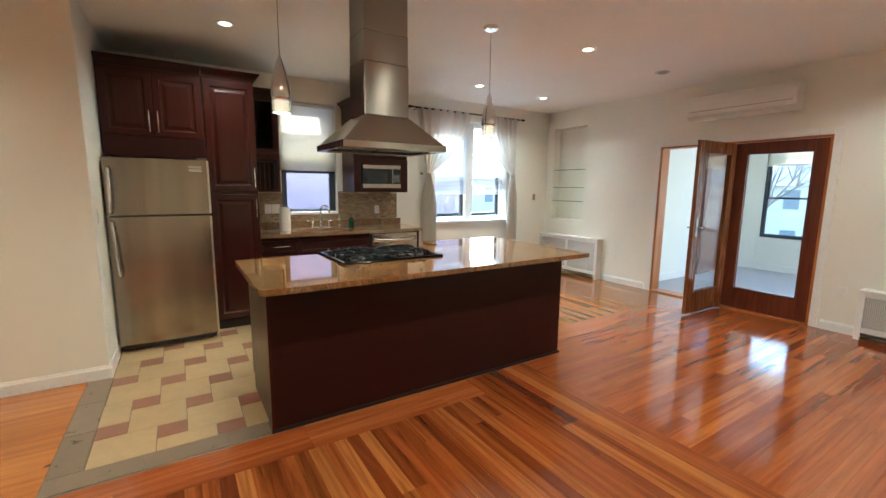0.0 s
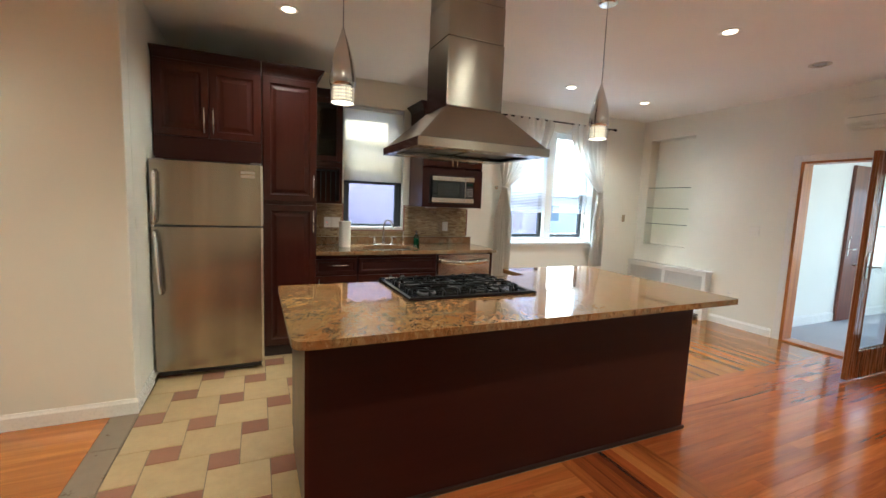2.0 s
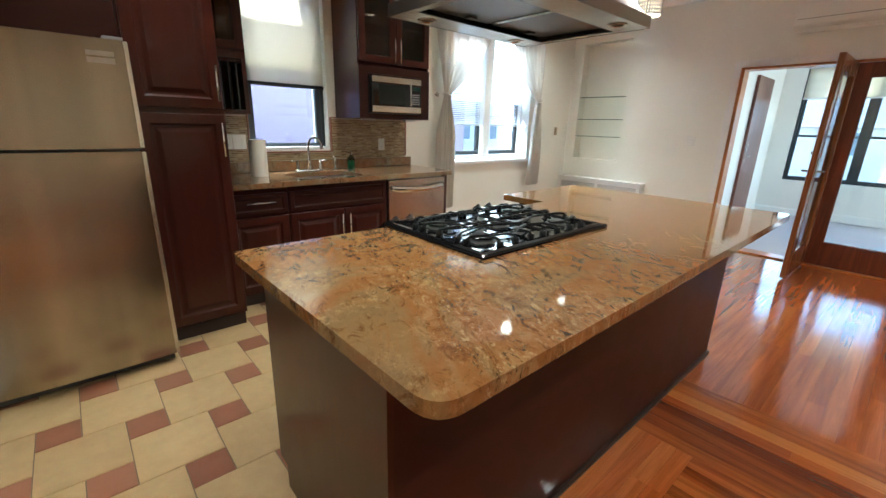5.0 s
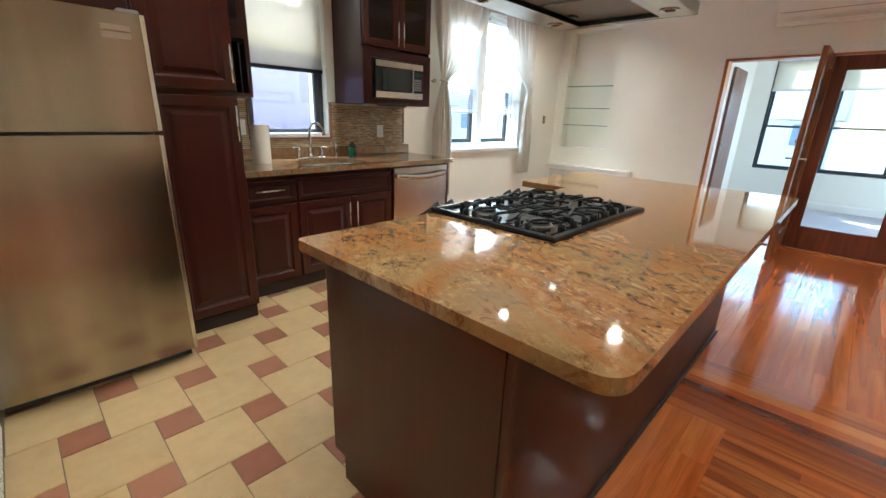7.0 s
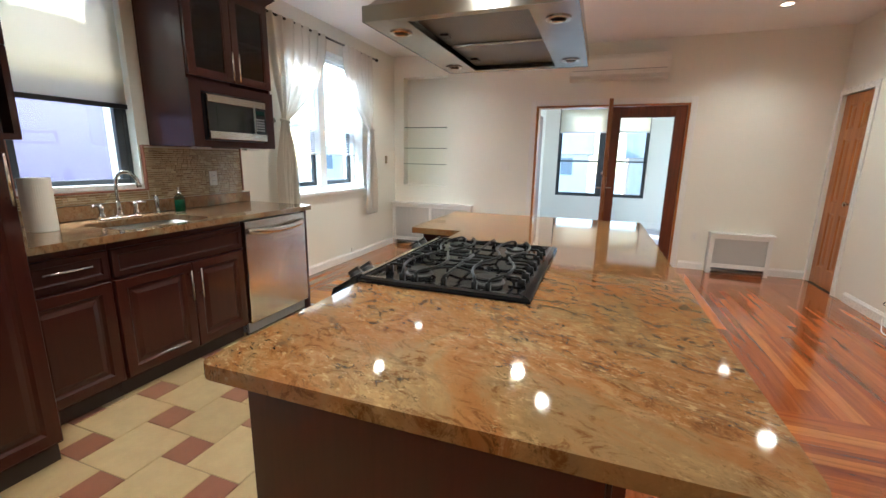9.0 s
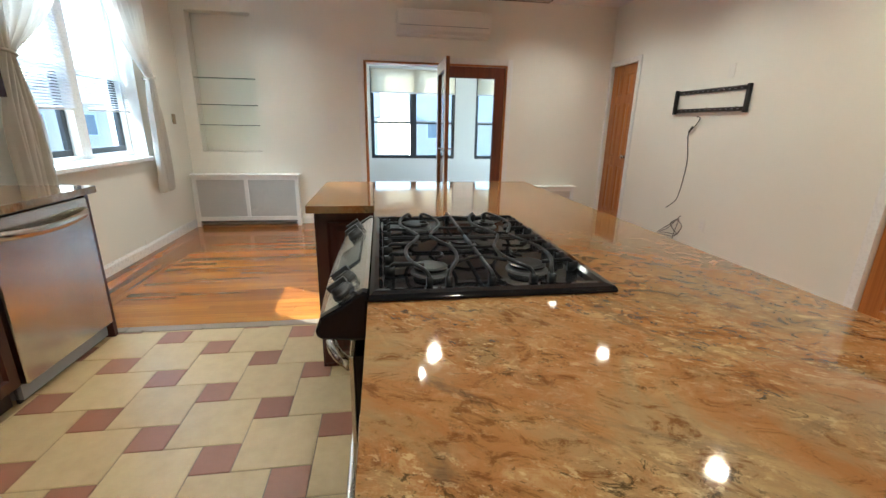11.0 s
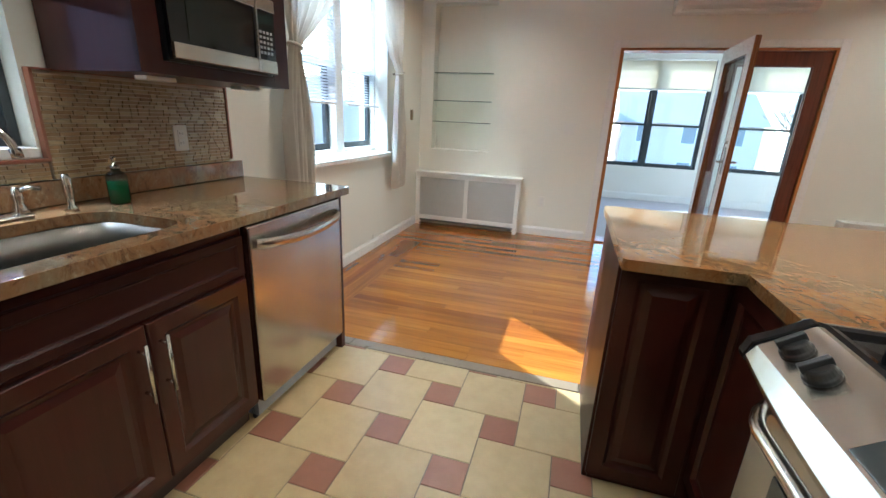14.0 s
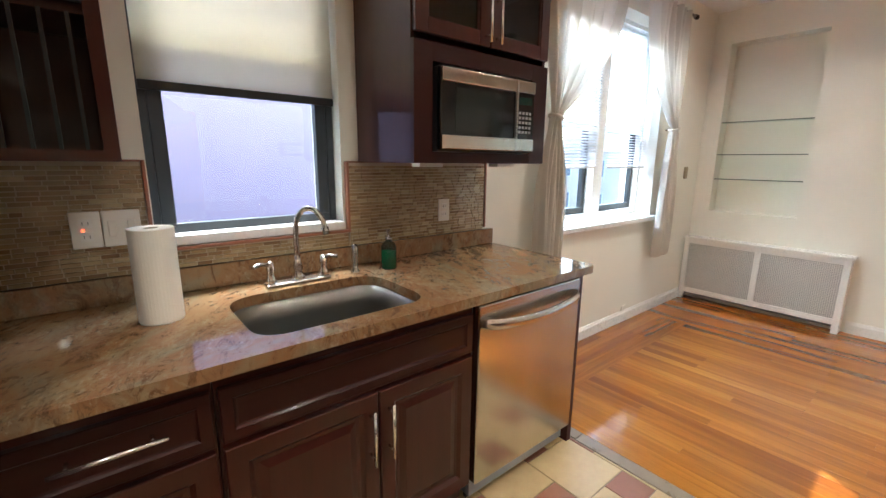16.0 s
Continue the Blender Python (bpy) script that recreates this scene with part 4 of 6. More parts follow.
crown(ur, 2.430, 3.178, 7.175, WALLY, 2.43)
for k, (x, z) in enumerate(((2.60, 1.355), (3.05, 1.355))):
    ucl = base("under_cupboard_light", "slim white light fixed under a wall cupboard", "light", (x, 7.3, z))
    part("housing", boxes((-0.06, 0.06, -0.03, 0.03, 0, 0.016)), M_WHITE, ucl, bevel=0.003)

mw = base("microwave", "black and stainless microwave in the cupboard bay", "microwave", (2.531, 7.13, 1.416))
part("body", boxes((0, 0.532, 0.02, 0.40, 0.0, 0.305)), M_BLACK, mw, bevel=0.004)
part("door", boxes((0.0, 0.412, 0.0, 0.02, 0.006, 0.305)), M_BLACKGL, mw, "black glass door", bevel=0.004)
part("window_screen", boxes((0.075, 0.345, -0.0015, 0.0, 0.075, 0.235)), mat("microwave_window", (0.014, 0.017, 0.016), 0.09), mw)
part("steel_strip", boxes((0.004, 0.530, -0.008, 0.0, 0.252, 0.302)), M_STEEL, mw, bevel=0.003)
part("steel_strip", boxes((0.004, 0.530, -0.008, 0.0, 0.010, 0.062)), M_STEEL, mw, bevel=0.003)
pn = part("control_panel", boxes((0.415, 0.532, 0.0, 0.02, 0.006, 0.305)), M_BLACKGL, mw)
dv = part("divider", boxes((0.411, 0.419, -0.010, 0.001, 0.010, 0.302)), M_STEEL_V, mw)
bm = bmesh.new()
for i in range(4):
    for j in range(5):
        add_box(bm, 0.434 + i * 0.022, 0.448 + i * 0.022, -0.0015, 0.001, 0.085 + j * 0.020, 0.096 + j * 0.020)
kp = part("keypad", bm, M_GREY, mw)
kp["kind"] = "stuff"
part("display", boxes((0.432, 0.518, -0.0015, 0.001, 0.205, 0.235)), mat("display_dark", (0.01, 0.03, 0.025), 0.1), mw)

# ---- island ----
isl = base("island_cabinet", "dark cherry kitchen island base with smooth back panels", "kitchen island")
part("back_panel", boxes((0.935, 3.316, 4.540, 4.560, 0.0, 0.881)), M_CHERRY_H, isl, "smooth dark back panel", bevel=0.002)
part("side_panel", boxes((0.935, 0.955, 4.561, 5.279, 0.10, 0.881), (0.935, 0.955, 4.561, 5.215, 0.0, 0.10)), M_CHERRY, isl)
part("side_panel", boxes((3.296, 3.316, 4.561, 5.620, 0.0, 0.881)), M_CHERRY, isl)
part("corner_post", boxes((0.928, 0.945, 4.533, 4.552, 0.0, 0.880)), M_CHERRY, isl)
part("floor_trim", boxes((0.925, 3.325, 4.528, 4.5395, 0.001, 0.022)), M_KICK, isl)
part("end_block", boxes((2.712, 3.295, 4.562, 5.602, 0.0, 0.880)), M_CHERRY, isl)
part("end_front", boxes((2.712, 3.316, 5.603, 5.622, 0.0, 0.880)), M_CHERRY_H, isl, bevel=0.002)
nf = base("island_drawer_cabinet", "dark cherry island cabinet with a drawer over a door", "cabinet", (0, 5.300, 0), 180)
carcass(nf, -1.372, -0.957, 0.021, 0.738, 0.10, 0.880)
part("kick_board", boxes((-1.372, -0.957, 0.075, 0.09, 0.0, 0.10)), M_KICK, nf)
part("filler", boxes((-1.455, -1.374, 0.012, 0.10, 0.0, 0.880)), M_BLACK, nf, "narrow black filler strip")
nf2 = base("island_door_cabinet", "narrow dark cherry island cabinet with one door", "cabinet", (0, 5.300, 0), 180)
carcass(nf2, -2.690, -2.247, 0.021, 0.738, 0.10, 0.880)
part("kick_board", boxes((-2.690, -2.247, 0.075, 0.09, 0.0, 0.10)), M_KICK, nf2)
cab_door(nf, -1.368, -0.962, 0.70, 0.862, 0, "drawer_front", (-1.160, 0.792, False), h_len=0.20)
cab_door(nf, -1.368, -0.962, 0.115, 0.685, 0, "door", (-1.336, 0.55, True))
cab_door(nf2, -2.687, -2.252, 0.115, 0.862, 0, "door", (-2.29, 0.70, True))
sp = base("island_end_panel", "dark raised cherry panel on the end of the island", "cabinet panel", (2.692, 0, 0), -90)
cab_door(sp, -5.612, -5.308, 0.03, 0.866, 0, "panel")
ROUT = rounded([(0.862, 4.302), (3.403, 4.322), (3.403, 5.635), (2.556, 5.635), (2.556, 5.325), (2.240, 5.325), (2.240, 4.775), (1.460, 4.775), (1.460, 5.325), (0.862, 5.325)], [0.07, 0.02, 0.02, 0.015, 0, 0, 0, 0, 0, 0.03])
top2 = slab("island_worktop", ROUT, None, 0.883, 0.917, M_GRANITE)
tagged(top2, "large polished brown and gold granite island worktop", "worktop")

# slide-in range
rg = base("gas_range", "slide-in gas range with black cooktop and stainless front", "gas range", (1.850, 5.325, 0), 180)
H = 0.388
part("body", boxes((-H + 0.004, H - 0.004, 0.0, 0.53, 0.03, 0.885)), M_BLACK, rg)
for x in (-0.33, 0.33):
    for y in (0.06, 0.46):
        part("foot", lathe(bmesh.new(), [(0.02, 0), (0.02, 0.03)], (x, y, 0), 10), M_BLACK, rg)
bm = bmesh.new()
prev = None
for ins, z in ((0.0, 0.9185), (0.0, 0.926), (0.006, 0.933), (0.022, 0.936), (0.040, 0.934), (0.050, 0.926), (0.10, 0.924)):
    a = [(-H - 0.008 + ins, 0.0 + ins * 0.6), (H + 0.008 - ins, 0.0 + ins * 0.6), (H + 0.008 - ins, 0.562 - ins), (-H - 0.008 + ins, 0.562 - ins)]
    ring = [bm.verts.new((x, y, z)) for x, y in a]
    if prev:
        for i in range(4):
            bm.faces.new((prev[i], prev[(i + 1) % 4], ring[(i + 1) % 4], ring[i]))
    else:
        bm.faces.new(ring[::-1])
    prev = ring
bm.faces.new(prev)
part("cooktop", bm, M_ENAMEL, rg, "glossy black enamel cooktop", bevel=0.002)
# curved control panel in steel with black end caps
def panel_profile():
    return [(0.0, 0.935), (-0.010, 0.936), (-0.018, 0.932), (-0.055, 0.905), (-0.096, 0.880), (-0.106, 0.858), (-0.104, 0.846), (-0.092, 0.838), (-0.03, 0.832), (0.0, 0.832)]


def extrude_x(bm, prof, x0, x1, n=1, bow=0.0):
    rows = []
    for k in range(n + 1):
        x = x0 + (x1 - x0) * k / n
        f = 1 - (x / H) ** 2
        rows.append([bm.verts.new((x, y * (1 + bow * f * (y < -0.098 or z < 0.85)), z - 0.10 * bow * f * (z < 0.865))) for y, z in prof])
    for a, b in zip(rows, rows[1:]):
        for i in range(len(prof)):
            j = (i + 1) % len(prof)
            bm.faces.new((a[i], a[j], b[j], b[i]))
    bm.faces.new(rows[0][::-1])
    bm.faces.new(rows[-1])
    return bm


cp = part("control_panel", extrude_x(bmesh.new(), panel_profile(), -H + 0.030, H - 0.030, 14, 0.16), M_STEEL, rg, "brushed steel control panel")
for s in (-1, 1):
    x0, x1 = sorted((s * (H - 0.030), s * (H + 0.004)))
    pr = [(y * 1.05, z + (0.003 if z > 0.86 else -0.004)) for y, z in panel_profile()]
    part("end_cap", extrude_x(bmesh.new(), pr, x0, x1), M_ENAMEL, rg, bevel=0.006)


def on_panel(bm, x, u, lift=0.0):
    """Moves bm, made flat in x, y with z up, onto the sloping panel at x and way u down it."""
    a, b = Vector((0, -0.020, 0.932)), Vector((0, -0.110, 0.868))
    d = (b - a).normalized()
    n = Vector((0, d.z, -d.y))
    if n.z < 0:
        n = -n
    o = a + (b - a) * u + n * lift
    for v in bm.verts:
        c = v.co.copy()
        v.co = o + Vector((x + c.x, 0, 0)) - d * c.y + n * c.z
    return bm


ds = part("display", on_panel(boxes((-0.10, 0.10, -0.038, 0.038, -0.004, 0.0035)), 0.03, 0.44), mat("range_display", (0.045, 0.05, 0.052), 0.15), rg, bevel=0.002)
for x in (-0.302, -0.220, 0.220, 0.300):
    bm = lathe(bmesh.new(), [(0.027, -0.002), (0.027, 0.006), (0.024, 0.008), (0.022, 0.019), (0.018, 0.022), (0.0, 0.022)], (0, 0, 0), 22)
    add_box(bm, -0.006, 0.006, -0.024, 0.024, 0.016, 0.032)
    part("knob", on_panel(bm, x, 0.42), M_BLACK, rg, "black control knob", bevel=0.002)
part("badge", on_panel(boxes((-0.012, 0.012, -0.006, 0.006, -0.002, 0.002)), 0.335, 0.16), M_BLACK, rg, "small black badge")
# oven door and drawer
part("oven_door", boxes((-H, H, -0.045, -0.033, 0.235, 0.790)), M_STEEL, rg, "stainless oven door", bevel=0.003)
part("door_lining", boxes((-H + 0.002, H - 0.002, -0.0325, -0.002, 0.237, 0.788), (-H + 0.002, H - 0.002, -0.0325, -0.002, 0.052, 0.223)), M_ENAMEL, rg)
part("oven_window", boxes((-0.27, 0.27, -0.0475, -0.044, 0.33, 0.66)), M_BLACKGL, rg, "black oven glass", bevel=0.001)
part("drawer", boxes((-H, H, -0.045, -0.033, 0.05, 0.225)), M_STEEL, rg, "stainless warming drawer", bevel=0.006)
for nm, z in (("oven_handle", 0.752), ("drawer_handle", 0.195)):
    bm = bmesh.new()
    tube(bm, [(-0.36 + 0.72 * k / 20, -0.045 - (0.052 if nm == "oven_handle" else 0.034) * min(1, math.sin(math.pi * k / 20) * 2.6) ** 0.7, z + 0.010 * math.sin(math.pi * k / 20)) for k in range(21)], 0.014, 12)
    part(nm, bm, M_CHROME, rg, "bowed chrome bar handle", smooth=True)
# burners and grates
M_BURN = mat("burner_metal", (0.10, 0.10, 0.10), 0.4, 0.6)
for bx, by, r in ((-0.235, 0.15, 0.045), (-0.235, 0.40, 0.036), (0.235, 0.15, 0.040), (0.235, 0.40, 0.045), (0.0, 0.275, 0.036)):
    bb = part("burner", lathe(bmesh.new(), [(r + 0.010, 0.924), (r + 0.008, 0.928), (r, 0.930), (r - 0.002, 0.936)], (bx, by, 0), 24), M_BURN, rg, "dark burner ring", smooth=False)
    cc = part("burner_cap", lathe(bmesh.new(), [(r + 0.002, 0.936), (r + 0.003, 0.941), (r - 0.006, 0.944), (0, 0.945)], (bx, by, 0), 24), M_IRON, rg)
    cc.parent = bb


def grate(x0, x1, flip):
    """One cast-iron grate over two burners: wavy pairs of bars along the width, short fingers from front and back, bowed ties across the spine."""
    bm = bmesh.new()
    z, r = 0.952, 0.0050
    foot = z - 0.026
    L = x1 - x0
    outer, inner = (x1, x0) if flip else (x0, x1)
    way = 1 if outer > inner else -1

    def toe(x, y, along_x):
        a, b = (0.012, 0.0065) if along_x else (0.0065, 0.012)
        add_box(bm, x - a, x + a, y - b, y + b, foot - 0.003, z - 0.002)

    # rail along the seam
    tube(bm, [(inner - way * -0.004, 0.050, z - 0.004), (inner - way * -0.004, 0.510, z - 0.004)], r * 0.9, 7)
    for y in (0.05, 0.51):
        toe(inner + way * 0.006, y, False)
    # straight spine
    tube(bm, smooth_path([(outer, 0.280, foot), (outer - way * 0.006, 0.280, z - 0.006), (outer - way * 0.03, 0.280, z + 0.003), (inner, 0.280, z + 0.002)], 4), r * 1.1, 8)
    toe(outer - way * 0.006, 0.280, True)
    for c in (0.158, 0.402):
        for s in (-1, 1):
            offs = (0.020, 0.026, 0.060, 0.062, 0.030, 0.018)
            us = (0.0, 0.06, 0.34, 0.62, 0.88, 1.0)
            pts = [(outer - way * L * u, c + s * o, z + 0.004) for u, o in zip(us, offs)]
            pts[0] = (outer, pts[0][1], foot)
            tube(bm, smooth_path(pts, 6), r, 8)
            toe(outer - way * 0.006, c + s * 0.022, True)
    # fingers from front and back, with broad feet
    for u in (0.25, 0.50, 0.76):
        x = outer - way * L * u
        for e, d in ((0.046, 1), (0.514, -1)):
            reach = 0.062 if u == 0.50 else 0.085
            tube(bm, smooth_path([(x, e, foot), (x, e + d * 0.008, z), (x, e + d * 0.030, z + 0.004), (x, e + d * reach, z)], 4), r, 7)
            toe(x, e + d * 0.003, False)
    # bowed ties across the spine
    for u, b in ((0.30, -0.016), (0.68, 0.016)):
        x = outer - way * L * u
        tube(bm, smooth_path([(x, 0.216, z), (x + b, 0.248, z + 0.003), (x + b * 1.3, 0.280, z + 0.005), (x + b, 0.312, z + 0.003), (x, 0.344, z)], 4), r * 0.95, 7)
    # small curved holders round each burner
    for c, s in ((0.158, 1), (0.402, -1)):
        x = outer - way * L * 0.48
        tube(bm, smooth_path([(x - 0.026, c + s * 0.006, z), (x - 0.014, c + s * 0.026, z + 0.001), (x + 0.014, c + s * 0.026, z + 0.001), (x + 0.026, c + s * 0.006, z)], 4), r * 0.8, 7)
    return bm


for a, b, f in ((-0.345, -0.004, False), (0.004, 0.345, True)):
    part("grate", grate(a, b, f), M_IRON, rg, "black cast-iron grate with wavy bars", smooth=True)

# hood
hd = base("island_hood", "stainless steel island range hood with a tall chimney", "range hood", (0, 0, 0))
hx0, hx1, hy0, hy1 = 1.452, 2.218, 4.695, 5.285
cx0, cx1, cy0, cy1 = 1.655, 1.990, 4.840, 5.120
bm = bmesh.new()
prev = None
for x0, x1, y0, y1, z in ((hx0, hx1, hy0, hy1, 1.693), (hx0, hx1, hy0, hy1, 1.735), (hx0 + 0.012, hx1 - 0.012, hy0 + 0.012, hy1 - 0.012, 1.739), (cx0, cx1, cy0, cy1, 1.925)):
    ring = [bm.verts.new(p) for p in ((x0, y0, z), (x1, y0, z), (x1, y1, z), (x0, y1, z))]
    if prev:
        for i in range(4):
            bm.faces.new((prev[i], prev[(i + 1) % 4], ring[(i + 1) % 4], ring[i]))
    prev = ring
part("canopy", bm, M_HOOD, hd, "brushed steel pyramid canopy")
part("rim", boxes((hx0 + 0.001, hx1 - 0.001, hy0 + 0.001, hy0 + 0.125, 1.694, 1.697), (hx0 + 0.001, hx1 - 0.001, hy1 - 0.125, hy1 - 0.001, 1.694, 1.697), (hx0 + 0.001, hx0 + 0.035, hy0 + 0.125, hy1 - 0.125, 1.694, 1.697), (hx1 - 0.035, hx1 - 0.001, hy0 + 0.125, hy1 - 0.125, 1.694, 1.697)), M_HOOD, hd)
M_MESH = mat("filter_mesh", (0.16, 0.16, 0.17), 0.34, 0.9)
vor = nd(M_MESH, "TexVoronoi", feature="F1")
vor.inputs["Scale"].default_value = 130
vor.inputs["Randomness"].default_value = 0.15
ln(M_MESH, coords(M_MESH), vor.inputs["Vector"])
set_bump(M_MESH, vor.outputs["Distance"], 0.8, 0.002)
for k in range(2):
    a = hx0 + 0.036 + k * 0.3475
    fl = part("filter", boxes((a + 0.003, a + 0.343, hy0 + 0.127, hy1 - 0.127, 1.713, 1.719)), M_MESH, hd, "dark mesh grease filter")
    for c in (a + 0.003, a + 0.335):
        part("filter_edge", boxes((c, c + 0.008, hy0 + 0.127, hy1 - 0.127, 1.709, 1.7125)), M_HOOD, hd).parent = fl
    part("filter_latch", boxes((a + 0.20, a + 0.24, hy1 - 0.175, hy1 - 0.145, 1.705, 1.7125)), M_BLACK, hd, bevel=0.002).parent = fl
for x in (hx0 + 0.13, hx1 - 0.13):
    for y in (hy0 + 0.06, hy1 - 0.06):
        bm = lathe(bmesh.new(), [(0.034, 1.694), (0.034, 1.691), (0.024, 1.69), (0.022, 1.694)], (x, y, 0), 20)
        part("hood_light", bm, M_CHROME, hd)
part("chimney_lower", boxes((cx0, cx1, cy0, cy1, 1.926, 2.275)), M_HOOD_V, hd, bevel=0.006)
part("chimney_band", boxes((cx0 + 0.003, cx1 - 0.003, cy0 + 0.003, cy1 - 0.003, 2.2755, 2.47)), M_HOOD_V, hd, bevel=0.006)
part("chimney_upper", boxes((cx0 + 0.006, cx1 - 0.006, cy0 + 0.006, cy1 - 0.006, 2.4705, CEIL - 0.001)), M_HOOD_V, hd, bevel=0.002)

# ---- lights on the ceiling ----


M_SILVER = mat("pendant_silver", (0.60, 0.60, 0.61), 0.24, 1.0)


def pendant(x, y, rise=0.0):
    e = base("pendant_lamp", "brushed metal bullet pendant with a pierced glowing band", "pendant lamp", (x, y, 1.885 + rise), group="pendants over the island")
    prof = [(0.060, 0.078), (0.0645, 0.10), (0.062, 0.14), (0.054, 0.19), (0.041, 0.245), (0.026, 0.295), (0.013, 0.330), (0.008, 0.345), (0.008, 0.352), (0.0, 0.353)]
    part("shade", lathe(bmesh.new(), prof, (0, 0, 0), 32), M_SILVER, e, "brushed metal shade", smooth=True)
    bm = bmesh.new()
    n = 30
    for row in range(5):
        z0 = 0.0 + row * 0.0165
        lathe(bm, [(0.0592, z0), (0.0592, z0 + 0.0095), (0.0578, z0 + 0.0095), (0.0578, z0), (0.0592, z0)], (0, 0, 0), 32, caps=False)
    for k in range(n):
        a = 2 * math.pi * k / n
        c, s = math.cos(a), math.sin(a)
        w = 0.0044
        q = []
        for z in (0.002, 0.076):
            for rr in (0.0580, 0.0590):
                for t in (-w, w):
                    q.append(bm.verts.new((rr * c - t * s, rr * s + t * c, z)))
        for f in ((0, 1, 3, 2), (4, 6, 7, 5), (0, 4, 5, 1), (2, 3, 7, 6), (0, 2, 6, 4), (1, 5, 7, 3)):
            bm.faces.new([q[i] for i in f])
    part("pierced_band", bm, M_SILVER, e)
    part("diffuser", lathe(bmesh.new(), [(0.0, 0.004), (0.050, 0.004), (0.052, 0.01), (0.052, 0.076), (0.0, 0.077)], (0, 0, 0), 24), M_PEND, e, "glowing frosted diffuser", smooth=False)
    bm = bmesh.new()
    tube(bm, [(0, 0, 0.35), (0, 0, 0.855 - rise)], 0.0028, 8)
    part("cord", bm, M_GREY, e)
    part("canopy", lathe(bmesh.new(), [(0.0, 0.845 - rise), (0.05, 0.847 - rise), (0.062, 0.855 - rise), (0.062, 0.8748 - rise), (0, 0.8749 - rise)], (0, 0, 0), 28), M_STEEL_BAR, e, smooth=False)
    l = bpy.data.lights.new("pendant_glow", "SPOT")
    l.energy, l.color, l.shadow_soft_size, l.spot_size, l.spot_blend = 5.5, (1.0, 0.84, 0.64), 0.03, radians(150), 0.5
    o = new("pendant_glow", l)
    o.matrix_world = pose(x, y, 1.878 + rise)
    return e


M_PEND = emit("pendant_diffuser_glow", (1.0, 0.80, 0.54), 0.8)
pendant(1.155, 5.0, 0.018)
pendant(2.840, 5.0)


def downlight(x, y, lit=True, watts=9.5, cone=140, tone=(1.0, 0.86, 0.68)):
    e = base("downlight", "lit recessed ceiling downlight with a white trim ring" if lit else "unlit recessed ceiling spot with a metal ring", "ceiling light", (x, y, CEIL), group="ceiling downlights")
    bm = lathe(bmesh.new(), [(0.082, -0.0005), (0.082, -0.005), (0.068, -0.009), (0.047, -0.004), (0.047, -0.0005)], (0, 0, 0), 32)
    part("trim_ring", bm, M_WHITE if lit else M_CHROME, e, smooth=False)
    part("lamp_face", lathe(bmesh.new(), [(0.0, -0.003), (0.044, -0.003), (0.046, -0.001), (0.0, -0.0008)], (0, 0, 0), 28), M_BULB if lit else M_GREY, e, "glowing lamp face" if lit else "dark lamp face")
    if lit:
        l = bpy.data.lights.new("downlight_glow", "SPOT")
        l.specular_factor = 0.12
        l.energy, l.color, l.shadow_soft_size, l.spot_size, l.spot_blend = watts, tone, 0.045, radians(cone), 0.8
        o = new("downlight_glow", l)
        o.matrix_world = pose(x, y, CEIL - 0.02)
    return e


for p in ((0.98, 6.17), (3.965, 4.93), (3.99, 6.67), (5.22, 6.74), (5.36, 3.13), (4.10, 3.12), (2.46, 6.17)):
    downlight(*p)
# Five unseen downlights, added to brighten the hall end and the left wall.
for p in ((2.60, 3.12), (0.98, 3.12), (-1.20, 4.60), (-1.20, 2.30), (0.60, 0.60)):
    downlight(*p, watts=14, cone=155, tone=(1.0, 0.79, 0.55))
downlight(5.30, 4.98, False)

